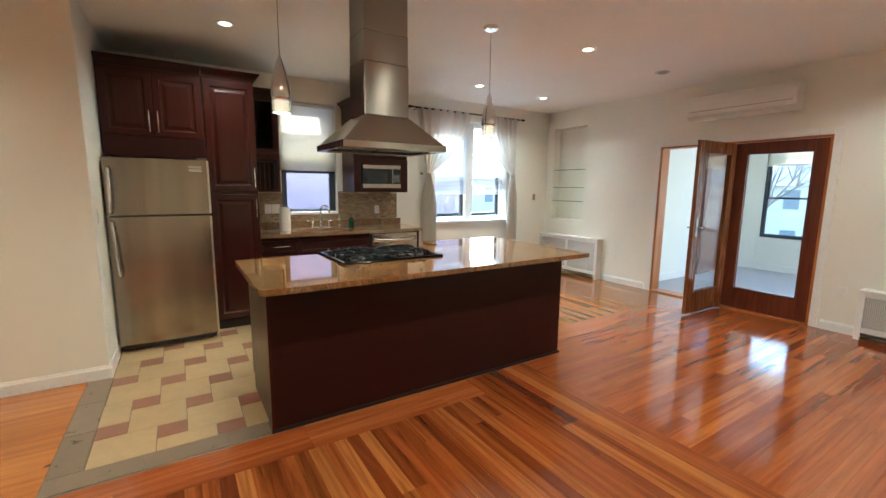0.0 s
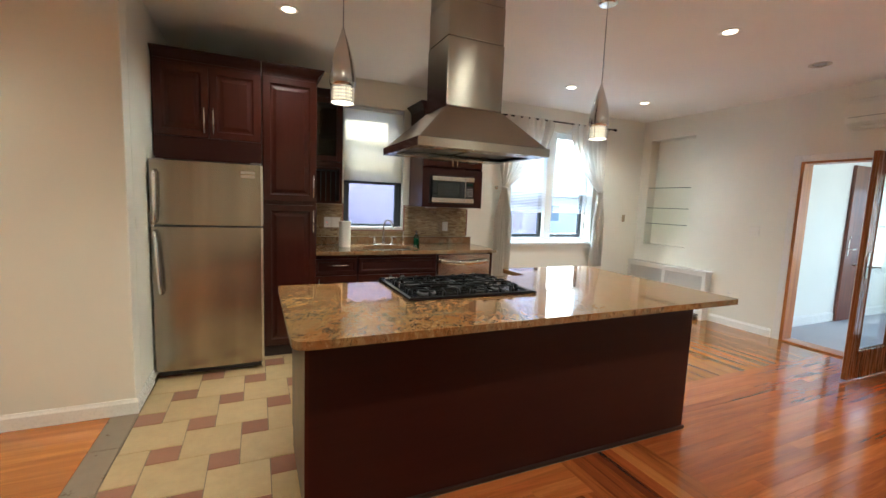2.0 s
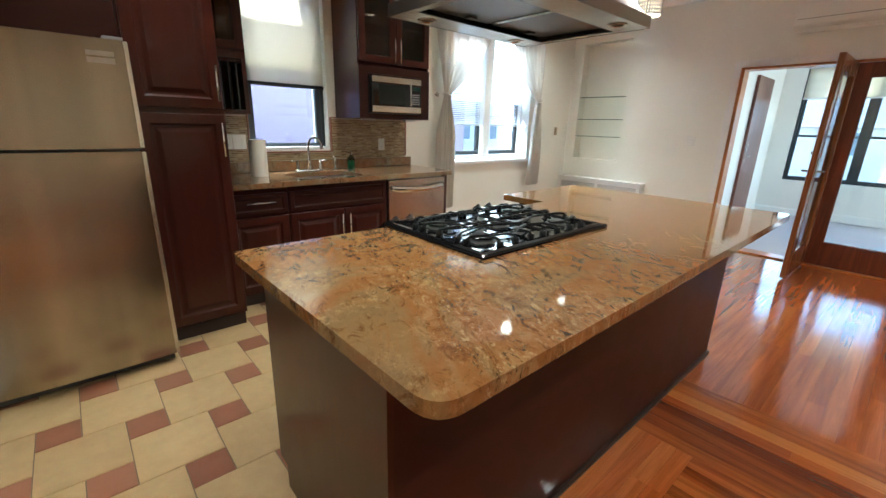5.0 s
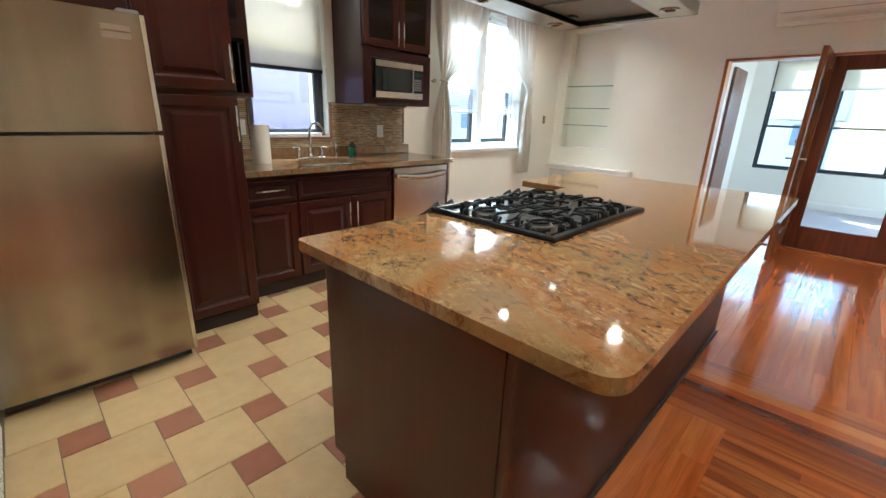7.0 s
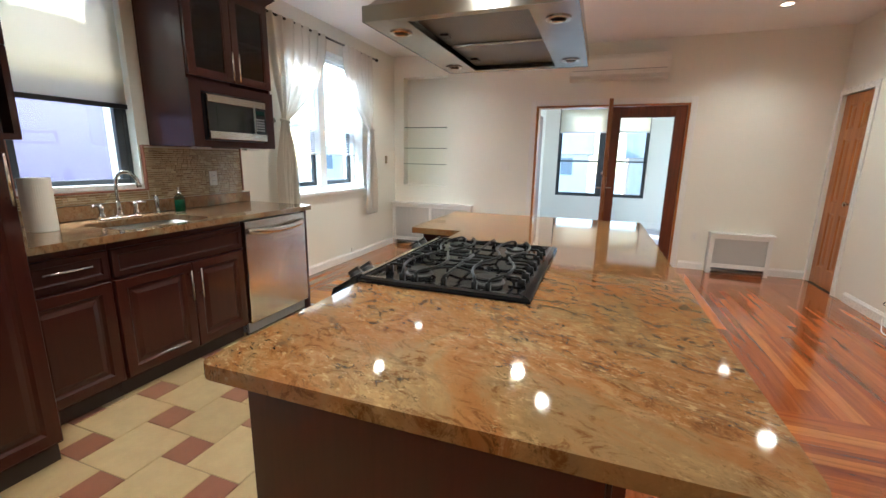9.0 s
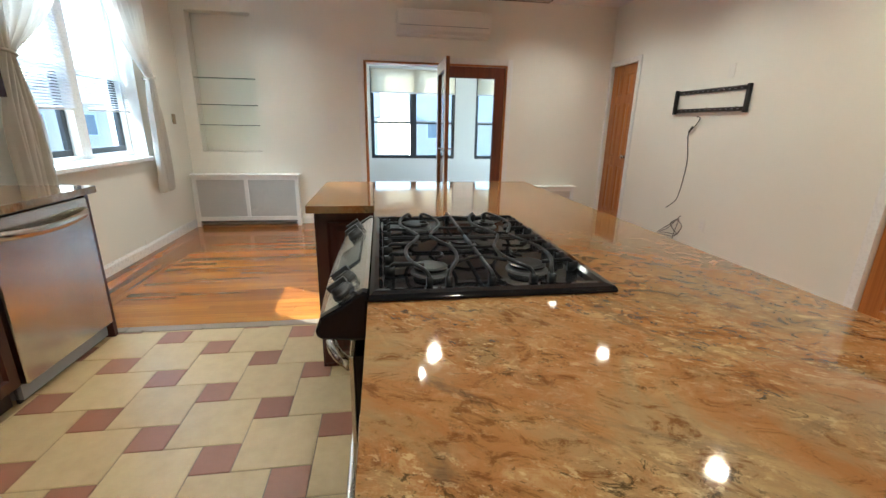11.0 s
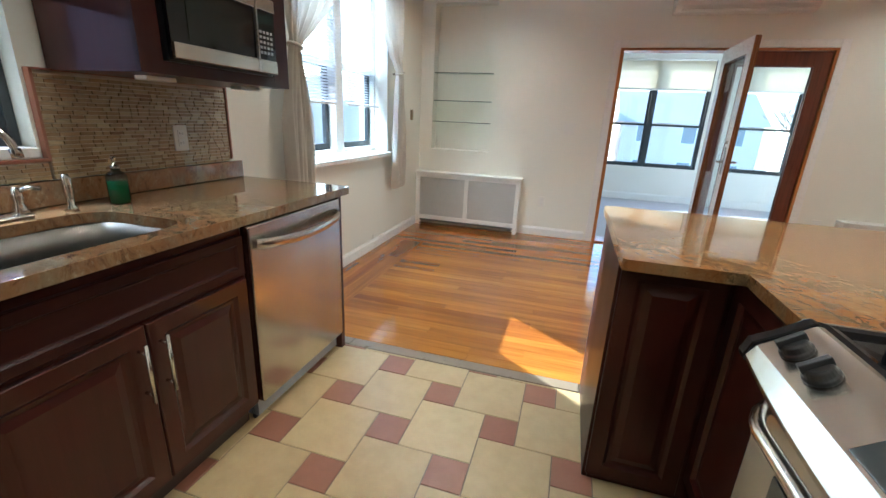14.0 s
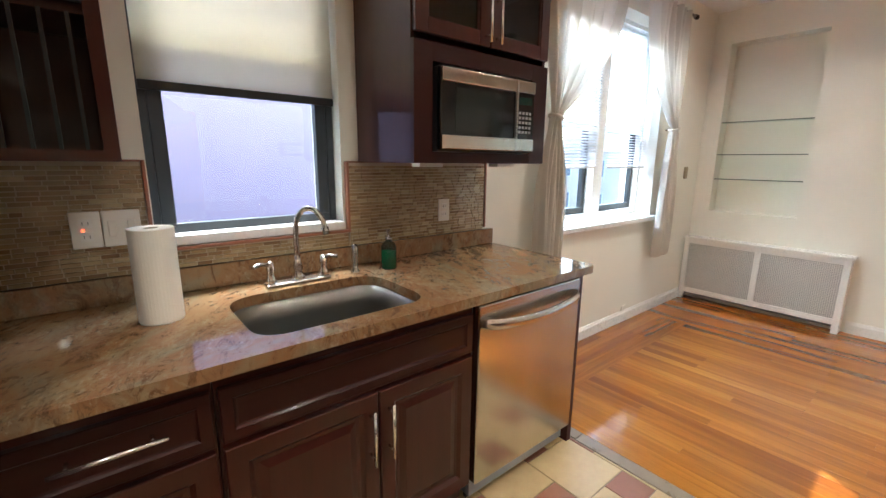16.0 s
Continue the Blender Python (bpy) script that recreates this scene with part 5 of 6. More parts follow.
# ---- loose and fixed things in the dining end ----


def radiator_cover(name, label, y0, y1, xf, top, panels):
    """A white cover against the east wall, its front at xf."""
    e = base(name, label, "radiator cover")
    part("top_board", boxes((xf - 0.018, 6.238, y0 - 0.015, y1 + 0.003, top - 0.022, top)), M_TRIM, e, bevel=0.004)
    w = 0.045
    zs0, zs1 = 0.075, top - 0.024
    part("side_panel", boxes((xf + 0.02, 6.237, y0, y0 + 0.018, 0.0, zs1)), M_TRIM, e)
    part("side_panel", boxes((xf + 0.02, 6.237, y1 - 0.018, y1, 0.0, zs1)), M_TRIM, e)
    ys = [y0 + (y1 - y0) * i / panels for i in range(panels + 1)]
    bm = boxes((xf, xf + 0.02, y0, y0 + w, 0.0, zs1), (xf, xf + 0.02, y1 - w, y1, 0.0, zs1), (xf, xf + 0.02, y0 + w, y1 - w, zs0, zs0 + 0.05), (xf, xf + 0.02, y0 + w, y1 - w, zs1 - 0.045, zs1))
    for y in ys[1:-1]:
        add_box(bm, xf, xf + 0.02, y - w / 2, y + w / 2, zs0 + 0.05, zs1 - 0.045)
    part("front_frame", bm, M_TRIM, e, bevel=0.002)
    for a, b in zip(ys, ys[1:]):
        ga, gb = a + (w if a == y0 else w / 2) + 0.001, b - (w if b == y1 else w / 2) - 0.001
        bm = bmesh.new()
        z0, z1 = zs0 + 0.051, zs1 - 0.046
        n, m = int((gb - ga) / 0.0135), int((z1 - z0) / 0.0135)
        for i in range(n + 1):
            y = ga + (gb - ga) * i / n
            add_box(bm, xf + 0.008, xf + 0.010, max(ga, y - 0.0035), min(gb, y + 0.0035), z0, z1)
        for j in range(m + 1):
            z = z0 + (z1 - z0) * j / m
            add_box(bm, xf + 0.0065, xf + 0.0082, ga, gb, max(z0, z - 0.0035), min(z1, z + 0.0035))
        g = part("grille", bm, M_GRILLE, e, "pierced grey-white metal grille")
        g["kind"] = "stuff"
    # Grey sheet added behind the grilles to stand for the shade inside.
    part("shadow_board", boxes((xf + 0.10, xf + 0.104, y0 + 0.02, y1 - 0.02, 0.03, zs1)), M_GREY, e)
    return e


M_GRILLE = paint("grille_paint", (0.62, 0.61, 0.58), 0.4)
radiator_cover("radiator_cover", "wide white radiator cover with two pierced panels under the niche", 6.325, 7.575, 6.115, 0.655, 2)
radiator_cover("radiator_cover", "small white radiator cover with one pierced panel", 2.64, 3.275, 6.115, 0.50, 1)

for z in (1.228, 1.462, 1.762):
    sh = base("glass_shelf", "thin clear glass shelf in the wall niche", "shelf", (0, 0, z), group="glass shelves in the niche")
    part("glass", boxes((6.262, 6.394, NICHE[0] + 0.002, NICHE[1] - 0.002, 0, 0.007)), M_SHELFGL, sh)
    part("front_edge", boxes((6.259, 6.262, NICHE[0] + 0.002, NICHE[1] - 0.002, 0, 0.007)), mat("shelf_edge", (0.045, 0.06, 0.055), 0.2), sh, "green glass edge")

# wall air conditioner
ac = base("air_conditioner", "white wall-mounted split air conditioner above the french door", "air conditioner", (6.238, 3.95, 2.30))
prof = [(0.0, 0.0), (-0.12, 0.0), (-0.185, 0.045), (-0.205, 0.10), (-0.205, 0.22), (-0.19, 0.262), (-0.15, 0.275), (0.0, 0.275)]
bm = bmesh.new()
a = [bm.verts.new((x, 0, z)) for x, z in prof]
b = [bm.verts.new((x, 1.12, z)) for x, z in prof]
for i in range(len(prof)):
    j = (i + 1) % len(prof)
    bm.faces.new((a[i], a[j], b[j], b[i]))
bm.faces.new(a[::-1])
bm.faces.new(b)
part("body", bm, M_WHITE, ac, bevel=0.008)
part("louvre", boxes((-0.190, -0.105, 0.06, 1.06, 0.010, 0.016)), M_WHITE, ac)
part("outlet_slot", boxes((-0.2065, -0.203, 0.03, 1.09, 0.092, 0.097)), M_GREY, ac)
part("front_panel", boxes((-0.2085, -0.2045, 0.012, 1.108, 0.101, 0.222)), M_WHITE, ac, bevel=0.002)
part("louvre_flap", boxes((-0.2000, -0.1960, 0.10, 1.02, 0.060, 0.088)), M_WHITE, ac)

# curtains on the dining window
rod = base("curtain_rod", "dark metal curtain rod with small finials over the window", "curtain rod", (0, 7.49, 2.565))
bm = bmesh.new()
tube(bm, [(3.42, 0, 0), (5.50, 0, 0)], 0.011, 12)
part("rod", bm, mat("dark_bronze", (0.05, 0.04, 0.035), 0.35, 0.7), rod, smooth=True)
for x, s in ((3.42, -1), (5.50, 1)):
    part("finial", lathe(bmesh.new(), [(0.011, 0), (0.018, s * 0.008), (0.012, s * 0.018), (0.020, s * 0.035), (0.012, s * 0.055), (0, s * 0.06)], (x, 0, 0), 14, "x"), M_IRON, rod, smooth=True)
for x in (3.50, 5.42):
    bm = bmesh.new()
    tube(bm, [(x, 0.098, -0.02), (x, 0.03, -0.025), (x, 0, -0.012)], 0.006, 8)
    part("bracket", bm, M_IRON, rod)


def curtain(name, label, side, x_out, x_in, x_tie, z_tie, bottom, spread):
    """A tied-back curtain hanging from the rod; side -1 left of the window, 1 right of it."""
    e = base(name, label, "curtain", (0, 7.49, 0), group="curtains at the dining window")
    nu, nv = 72, 46
    ztop = 2.572
    grid = []
    for j in range(nv + 1):
        v = j / nv
        z = ztop + (bottom - ztop) * v
        if z > z_tie:
            k = (ztop - z) / (ztop - z_tie)
            f = k ** 2.1
            xo = x_out + (x_tie + side * 0.034 - x_out) * k ** 1.1
            xi = x_in + (x_tie - side * 0.034 - x_in) * f
            amp = 0.030 * (1 - 0.45 * k)
        else:
            k = (z_tie - z) / (z_tie - bottom)
            g = min(1, k * 3.0) ** 0.8
            xo = x_tie + side * (0.034 + spread * 0.5 * g)
            xi = x_tie - side * (0.034 + spread * 0.5 * g)
            amp = 0.022 + 0.014 * g
        row = []
        for i in range(nu + 1):
            u = i / nu
            w = 0.5 + 0.5 * math.sin(u * 2.3)
            y = amp * math.sin(u * 2 * math.pi * 7.5 + 0.8 * math.sin(v * 5 + u * 4)) + 0.010 * math.sin(u * 31 + v * 9)
            row.append((xo + (xi - xo) * (u + 0.015 * math.sin(u * 40 + v * 6)), y - 0.012, z - 0.02 * math.sin(u * 47) * (v > 0.98)))
        grid.append(row)
    V = [p for r in grid for p in r]
    F = [(j * (nu + 1) + i, j * (nu + 1) + i + 1, (j + 1) * (nu + 1) + i + 1, (j + 1) * (nu + 1) + i) for j in range(nv) for i in range(nu)]
    me = bpy.data.meshes.new("curtain_panel")
    me.from_pydata(V, [], F)
    me.materials.append(M_CURTAIN)
    me.polygons.foreach_set("use_smooth", [True] * len(me.polygons))
    o = new("curtain_panel", me)
    o.parent = e
    bm = bmesh.new()
    pts = [(x_tie + 0.046 * math.cos(a), -0.012 + 0.036 * math.sin(a), z_tie + 0.012 * math.cos(a) * side) for a in [2 * math.pi * k / 20 for k in range(20)]]
    tube(bm, pts, 0.010, 8, closed=True)
    part("tieback", bm, M_CURTAIN, e, "fabric tieback", smooth=True)
    bm = lathe(bmesh.new(), [(0.0, 0), (0.022, 0.002), (0.024, 0.010), (0.012, 0.014), (0.008, 0.05)], (x_tie + side * 0.085, 0.045, 0), 16, "y")
    for v in bm.verts:
        v.co.z += z_tie
    part("tieback_knob", bm, M_CHROME, e, smooth=True)
    return e


curtain("curtain", "sheer cream curtain tied back at the window, cupboard end", -1, 3.50, 4.44, 3.70, 1.645, 0.42, 0.17)
curtain("curtain", "sheer cream curtain tied back at the window, corner end", 1, 5.40, 4.74, 5.33, 1.66, 0.58, 0.13)


def mini_blind(x0, x1, ztop, zbot, y, tilt):
    e = base("mini_blind", "white slatted mini blind lowered partway behind the curtains", "window blind", (0, y, 0), group="mini blinds in the dining window")
    part("head_rail", boxes((x0, x1, -0.013, 0.013, ztop - 0.025, ztop)), M_TRIM, e)
    n = int((ztop - 0.03 - zbot) / 0.021)
    slat = None
    for k in range(n):
        z = ztop - 0.04 - k * 0.021
        if slat is None:
            bm = bmesh.new()
            prof = [(p * math.cos(tilt), q + p * math.sin(tilt)) for p, q in ((-0.011, -0.0005), (-0.004, 0.001), (0.004, 0.001), (0.011, -0.0005))]
            a = [bm.verts.new((x0 + 0.003, p, q)) for p, q in prof]
            b = [bm.verts.new((x1 - 0.003, p, q)) for p, q in prof]
            for i in range(3):
                bm.faces.new((a[i], a[i + 1], b[i + 1], b[i]))
            bmesh.ops.solidify(bm, geom=bm.faces[:], thickness=0.0008)
            slat = part("slat", bm, M_BLIND, e)
            slat.location = (0, 0, z)
        else:
            o = new("slat", slat.data)
            o.parent = e
            o.location = (0, 0, z)
    part("bottom_rail", boxes((x0, x1, -0.011, 0.011, zbot - 0.014, zbot)), M_TRIM, e)
    for x in (x0 + 0.10, x1 - 0.10):
        bm = bmesh.new()
        tube(bm, [(x, 0.0, ztop - 0.02), (x, 0.0, zbot)], 0.001, 5)
        part("cord", bm, M_WHITE, e)


mini_blind(3.90, 4.51, 2.43, 1.35, 7.675, 0.80)
mini_blind(4.65, 5.26, 2.43, 1.35, 7.675, 0.35)

# plates, thermostat, boxes on the walls


def plate(name, label, cat, centre, w, h, normal, slots):
    """A small wall plate; normal one of '-y', '-x', '+x', '+y'."""
    rz = {"-y": 0, "-x": -90, "+x": 90, "+y": 180}[normal]
    e = base(name, label, cat, centre, rz)
    part("cover", boxes((-w / 2, w / 2, -0.006, 0.0, -h / 2, h / 2)), M_WHITE, e, bevel=0.002)
    if slots == "switch":
        for k in range(max(1, round(w / 0.06))):
            x = -w / 2 + w * (k + 0.5) / max(1, round(w / 0.06))
            part("rocker", boxes((x - 0.011, x + 0.011, -0.010, -0.0062, -0.026, 0.026)), M_WHITE, e, bevel=0.002)
    elif slots == "outlet":
        part("socket", boxes((-0.016, 0.016, -0.0085, -0.0062, 0.006, 0.036), (-0.016, 0.016, -0.0085, -0.0062, -0.036, -0.006)), M_TRIM, e)
        part("slots", boxes((-0.008, -0.006, -0.009, -0.0086, 0.016, 0.026), (0.006, 0.008, -0.009, -0.0086, 0.016, 0.026), (-0.008, -0.006, -0.009, -0.0086, -0.026, -0.016), (0.006, 0.008, -0.009, -0.0086, -0.026, -0.016)), M_BLACK, e)
    return e


BSY = 7.566
o1 = plate("outlet", "white socket plate with a red lamp on the tiled backsplash", "power socket", (1.475, BSY, 1.16), 0.075, 0.115, "-y", "outlet")
part("pilot_lamp", boxes((-0.012, -0.004, -0.010, -0.0087, -0.004, 0.004)), emit("red_pilot", (1.0, 0.10, 0.03), 0.5), o1, "small red lamp")
plate("switch", "white switch plate on the tiled backsplash", "light switch", (1.565, BSY, 1.16), 0.10, 0.115, "-y", "switch")
plate("outlet", "white socket plate on the tiled backsplash beside the window", "power socket", (2.905, BSY, 1.13), 0.072, 0.115, "-y", "outlet")
plate("switch", "white double switch plate on the wall beside the french door", "light switch", (6.24, 5.87, 1.22), 0.115, 0.115, "-x", "switch")
plate("outlet", "white socket plate low on the wall beside the radiator cover", "power socket", (6.24, 6.08, 0.40), 0.072, 0.115, "-x", "outlet")
plate("outlet", "white socket plate low on the wall beside the french door", "power socket", (6.24, 3.43, 0.42), 0.072, 0.115, "-x", "outlet")
plate("switch", "white switch plate on the narrow wall beside the fridge", "light switch", (0.035, 6.13, 1.20), 0.072, 0.115, "+x", "switch")
plate("outlet", "white socket plate low under the television bracket", "power socket", (4.165, 2.24, 0.40), 0.072, 0.115, "+y", "outlet")
plate("blank_plate", "white cable plate above the television bracket", "wall plate", (4.17, 2.24, 1.78), 0.072, 0.115, "+y", "none")
plate("outlet", "white socket plate low on the north wall", "power socket", (4.98, 7.59, 0.10), 0.06, 0.09, "-y", "none")
th = base("wall_thermostat", "small brass-coloured thermostat on the wall by the niche", "thermostat", (5.93, 7.59, 1.29))
part("body", boxes((-0.022, 0.022, -0.022, 0.0, -0.055, 0.055)), mat("brass_grey", (0.35, 0.28, 0.18), 0.4, 0.4), th, bevel=0.004)

tv = base("television_bracket", "black steel television wall bracket, empty", "wall bracket", (4.830, 2.241, 1.442), 180)
bm = bmesh.new()
W = 0.920
for z in (0.0, 0.166):
    add_box(bm, 0.03, W - 0.03, -0.012, -0.002, z + 0.006, z + 0.036)
    add_box(bm, 0.03, W - 0.03, -0.022, -0.012, z + (0.0 if z == 0 else 0.036), z + (0.006 if z == 0 else 0.042))
part("rail", bm, M_BLACK, tv, bevel=0.001)
for x in (0.0, W - 0.035):
    part("end_plate", boxes((x, x + 0.035, -0.030, -0.001, -0.012, 0.218)), M_BLACK, tv, bevel=0.004)
for z in (0.021, 0.187):
    for k in range(12):
        part("slot", boxes((0.10 + k * 0.064, 0.125 + k * 0.064, -0.0130, -0.0118, z - 0.004, z + 0.004)), M_GREY, tv)
for x in (0.12, 0.46, 0.80):
    part("bolt", lathe(bmesh.new(), [(0.008, -0.013), (0.008, -0.018), (0, -0.019)], (x, 0, 0.035), 8, "y"), M_CHROME, tv)

cab = base("hanging_cable", "black cable hanging from the wall below the bracket", "cable")
bm = bmesh.new()
tube(bm, smooth_path([(4.47, 2.262, 1.405), (4.43, 2.256, 1.385), (4.50, 2.252, 1.30), (4.56, 2.252, 1.24), (4.51, 2.25, 1.00), (4.52, 2.25, 0.80), (4.56, 2.25, 0.60), (4.63, 2.256, 0.52), (4.69, 2.262, 0.475)], 6), 0.0042, 8)
part("cable", bm, M_BLACK, cab, smooth=True)
bm = bmesh.new()
tube(bm, [(4.505, 2.262, 1.31), (4.545, 2.260, 1.255)], 0.009, 8)
part("plug", bm, M_BLACK, cab)
cw = base("coiled_cable", "tangled dark grey cable with white cables trailing along the baseboard", "cable")
bm = bmesh.new()
loop = [(4.44, 2.262, 0.435), (4.60, 2.250, 0.31), (4.76, 2.262, 0.18), (4.62, 2.252, 0.185), (4.49, 2.258, 0.21), (4.41, 2.264, 0.30), (4.43, 2.250, 0.345), (4.50, 2.256, 0.38), (4.57, 2.264, 0.33), (4.52, 2.252, 0.26), (4.45, 2.258, 0.235), (4.62, 2.264, 0.215), (4.74, 2.254, 0.195), (4.60, 2.262, 0.27), (4.47, 2.258, 0.40), (4.50, 2.254, 0.28), (4.51, 2.262, 0.17), (4.46, 2.27, 0.11), (4.41, 2.275, 0.06), (4.37, 2.285, 0.012), (4.31, 2.30, 0.006), (4.19, 2.275, 0.006)]
tube(bm, smooth_path(loop, 4), 0.0035, 8)
part("coil", bm, mat("dark_grey_cable", (0.06, 0.055, 0.055), 0.45), cw, "dark grey cable", smooth=True)
bm = bmesh.new()
tube(bm, smooth_path([(4.74, 2.256, 0.045), (4.66, 2.29, 0.006), (4.50, 2.36, 0.006), (4.36, 2.35, 0.006), (4.28, 2.29, 0.006), (4.05, 2.33, 0.006), (3.90, 2.30, 0.006), (3.6, 2.275, 0.006), (3.3, 2.27, 0.006), (3.05, 2.28, 0.006)], 5), 0.0035, 8)
tube(bm, smooth_path([(4.49, 2.256, 0.045), (4.42, 2.30, 0.006), (4.25, 2.34, 0.006), (4.15, 2.30, 0.006), (4.00, 2.28, 0.006), (3.85, 2.36, 0.006)], 5), 0.003, 8)
part("trailing_cable", bm, M_WHITE, cw, "white cable", smooth=True)

# mosaic backsplash
M_MOS = mat("mosaic_glass_tile", (0.4, 0.3, 0.2), 0.12)
gi = nd(M_MOS, "NewGeometry")
oi_ = nd(M_MOS, "ObjectInfo")
ad_ = nd(M_MOS, "Math", operation="ADD")
ln(M_MOS, gi.outputs["Random Per Island"], ad_.inputs[0])
ln(M_MOS, oi_.outputs["Random"], ad_.inputs[1])
fr_ = nd(M_MOS, "Math", operation="FRACT")
ln(M_MOS, ad_.outputs[0], fr_.inputs[0])
set_colour(M_MOS, ramp(M_MOS, fr_.outputs[0], [(0.0, (0.21, 0.125, 0.06)), (0.25, (0.37, 0.265, 0.14)), (0.5, (0.27, 0.195, 0.105)), (0.7, (0.50, 0.41, 0.25)), (0.85, (0.20, 0.115, 0.055)), (1.0, (0.42, 0.33, 0.19))]))
set_rough(M_MOS, fr_.outputs[0], 0.04, 0.22)
mos_grout = paint("mosaic_grout", (0.54, 0.46, 0.34), 0.9)
M_PENCIL = mat("rust_pencil_trim", (0.26, 0.10, 0.055), 0.3)
bs = tagged(base("mosaic_backsplash", "brown and beige glass mosaic backsplash with thin rust trim", "backsplash"), kind="structure")
rects = [(1.252, 1.635, 1.002, 1.368), (2.372, 3.200, 1.002, 1.368), (1.645, 2.362, 1.002, 1.065)]
part("backing", boxes(*[(a, b, 7.571, 7.5895, c, d) for a, b, c, d in rects]), mos_grout, bs)
rm = random.Random(9)
pieces = []
for a, b, c, d in rects:
    z = c + 0.002
    while z + 0.0145 < d + 0.003:
        x = a + 0.002 - rm.choice((0.0, 0.013, 0.026, 0.039))
        while x < b - 0.004:
            L = rm.choice((0.030, 0.050, 0.050, 0.050, 0.068))
            x0, x1 = max(x, a + 0.001), min(x + L - 0.0034, b - 0.001)
            if x1 - x0 > 0.006:
                pieces.append((x0, x1, z, min(z + 0.0116, d - 0.001), rm.uniform(0.0, 0.0012)))
            x += L
        z += 0.0148
pieces.sort(key=lambda p: (p[0] - 2.0) ** 2 + (p[2] - 1.1) ** 2)
mos_mesh = {}
for x0, x1, z0, z1, t in pieces[:300]:
    key = (round(x1 - x0, 3), round(z1 - z0, 4))
    if key not in mos_mesh:
        bm = bmesh.new()
        w, h = (x1 - x0) / 2, (z1 - z0) / 2
        f = [bm.verts.new((sx * (w - 0.0006), -0.0055, sz * (h - 0.0006))) for sx, sz in ((-1, -1), (1, -1), (1, 1), (-1, 1))]
        g = [bm.verts.new((sx * w, -0.0045, sz * h)) for sx, sz in ((-1, -1), (1, -1), (1, 1), (-1, 1))]
        k = [bm.verts.new((sx * w, 0, sz * h)) for sx, sz in ((-1, -1), (1, -1), (1, 1), (-1, 1))]
        bm.faces.new(f)
        for p, q in ((f, g), (g, k)):
            for i in range(4):
                bm.faces.new((q[i], q[(i + 1) % 4], p[(i + 1) % 4], p[i]))
        me = bpy.data.meshes.new("mosaic_tile")
        bm.to_mesh(me)
        bm.free()
        me.materials.append(M_MOS)
        mos_mesh[key] = me
    o = new("mosaic_tile", mos_mesh[key])
    o.location = ((x0 + x1) / 2, 7.572 - t, (z0 + z1) / 2)
    o.rotation_euler = (rm.uniform(-0.02, 0.02), 0, rm.uniform(-0.03, 0.03))
    o.parent = bs
bm = bmesh.new()
for x0, x1, z0, z1, t in pieces[300:]:
    vs = add_box(bm, x0, x1, 7.5665 - t, 7.572, z0, z1)
mo = part("far_mosaic_tiles", bm, M_MOS, bs)
mo["kind"] = "stuff"
part("pencil_trim", boxes((1.636, 1.647, 7.560, 7.5895, 1.066, 1.375), (2.360, 2.371, 7.560, 7.5895, 1.066, 1.375), (1.636, 2.371, 7.560, 7.5895, 1.066, 1.078), (3.201, 3.212, 7.560, 7.5895, 1.0135, 1.375), (2.372, 3.200, 7.560, 7.5895, 1.369, 1.376), (1.252, 1.635, 7.560, 7.5895, 1.369, 1.376)), M_PENCIL, bs, bevel=0.002)

# ---- outside ----
GZ = -3.4
M_GRASS = paint("street_ground", (0.30, 0.28, 0.26), 0.9)
finish("ground", boxes((-60, 160, -90, 120, GZ - 0.3, GZ)), M_GRASS, kind="structure")
M_LAV = paint("lavender_render_wall", (0.135, 0.112, 0.178), 0.85, 0.04)
nb = base("neighbour_house", "pale lavender rendered side wall of the next house", "house")
part("wall", boxes((-6.0, 5.88, 9.45, 14.0, GZ, 3.10)), M_LAV, nb)
part("roof", boxes((-6.1, 5.93, 9.40, 14.1, 3.10, 3.20)), M_GREY, nb)


M_HPANE = mat("far_window_glass", (0.25, 0.28, 0.32), 0.15)


def far_house(x, y, w, d, h, rh, wall, roof, rz=0):
    e = base("house", "pale two-storey house across the street", "house", (x, y, GZ), rz)
    part("wall", boxes((-w / 2, w / 2, -d / 2, d / 2, 0, h)), wall, e)
    bm = bmesh.new()
    v = [bm.verts.new(p) for p in ((-w / 2 - .3, -d / 2 - .4, h), (w / 2 + .3, -d / 2 - .4, h), (w / 2 + .3, d / 2 + .4, h), (-w / 2 - .3, d / 2 + .4, h), (-w / 2 - .3, 0, h + rh), (w / 2 + .3, 0, h + rh))]
    for f in ((0, 1, 5, 4), (2, 3, 4, 5), (0, 4, 3), (1, 2, 5), (3, 2, 1, 0)):
        bm.faces.new([v[i] for i in f])
    part("roof", bm, roof, e)
    for i in range(3):
        for zz in (1.0, 3.6):
            if zz + 1.3 < h:
                xx = -w / 2 + w * (i + 0.5) / 3
                wn_ = part("window", boxes((xx - 0.5, xx + 0.5, -d / 2 - 0.05, -d / 2, zz, zz + 1.4)), M_TRIM, e)
                p = part("pane", boxes((xx - 0.42, xx + 0.42, -d / 2 - 0.07, -d / 2 - 0.05, zz + 0.08, zz + 1.32)), M_HPANE, e)
                p.parent = wn_
    return e


M_HW = paint("pale_siding", (0.86, 0.76, 0.65), 0.8)
M_HW2 = paint("warm_grey_siding", (0.74, 0.65, 0.58), 0.8)
M_RF = paint("slate_roof", (0.40, 0.39, 0.41), 0.8)
far_house(38, 10, 9, 8, 5.2, 2.2, M_HW, M_RF, -90)
far_house(40, -2, 9, 8, 5.0, 2.4, M_HW2, M_RF, -90)
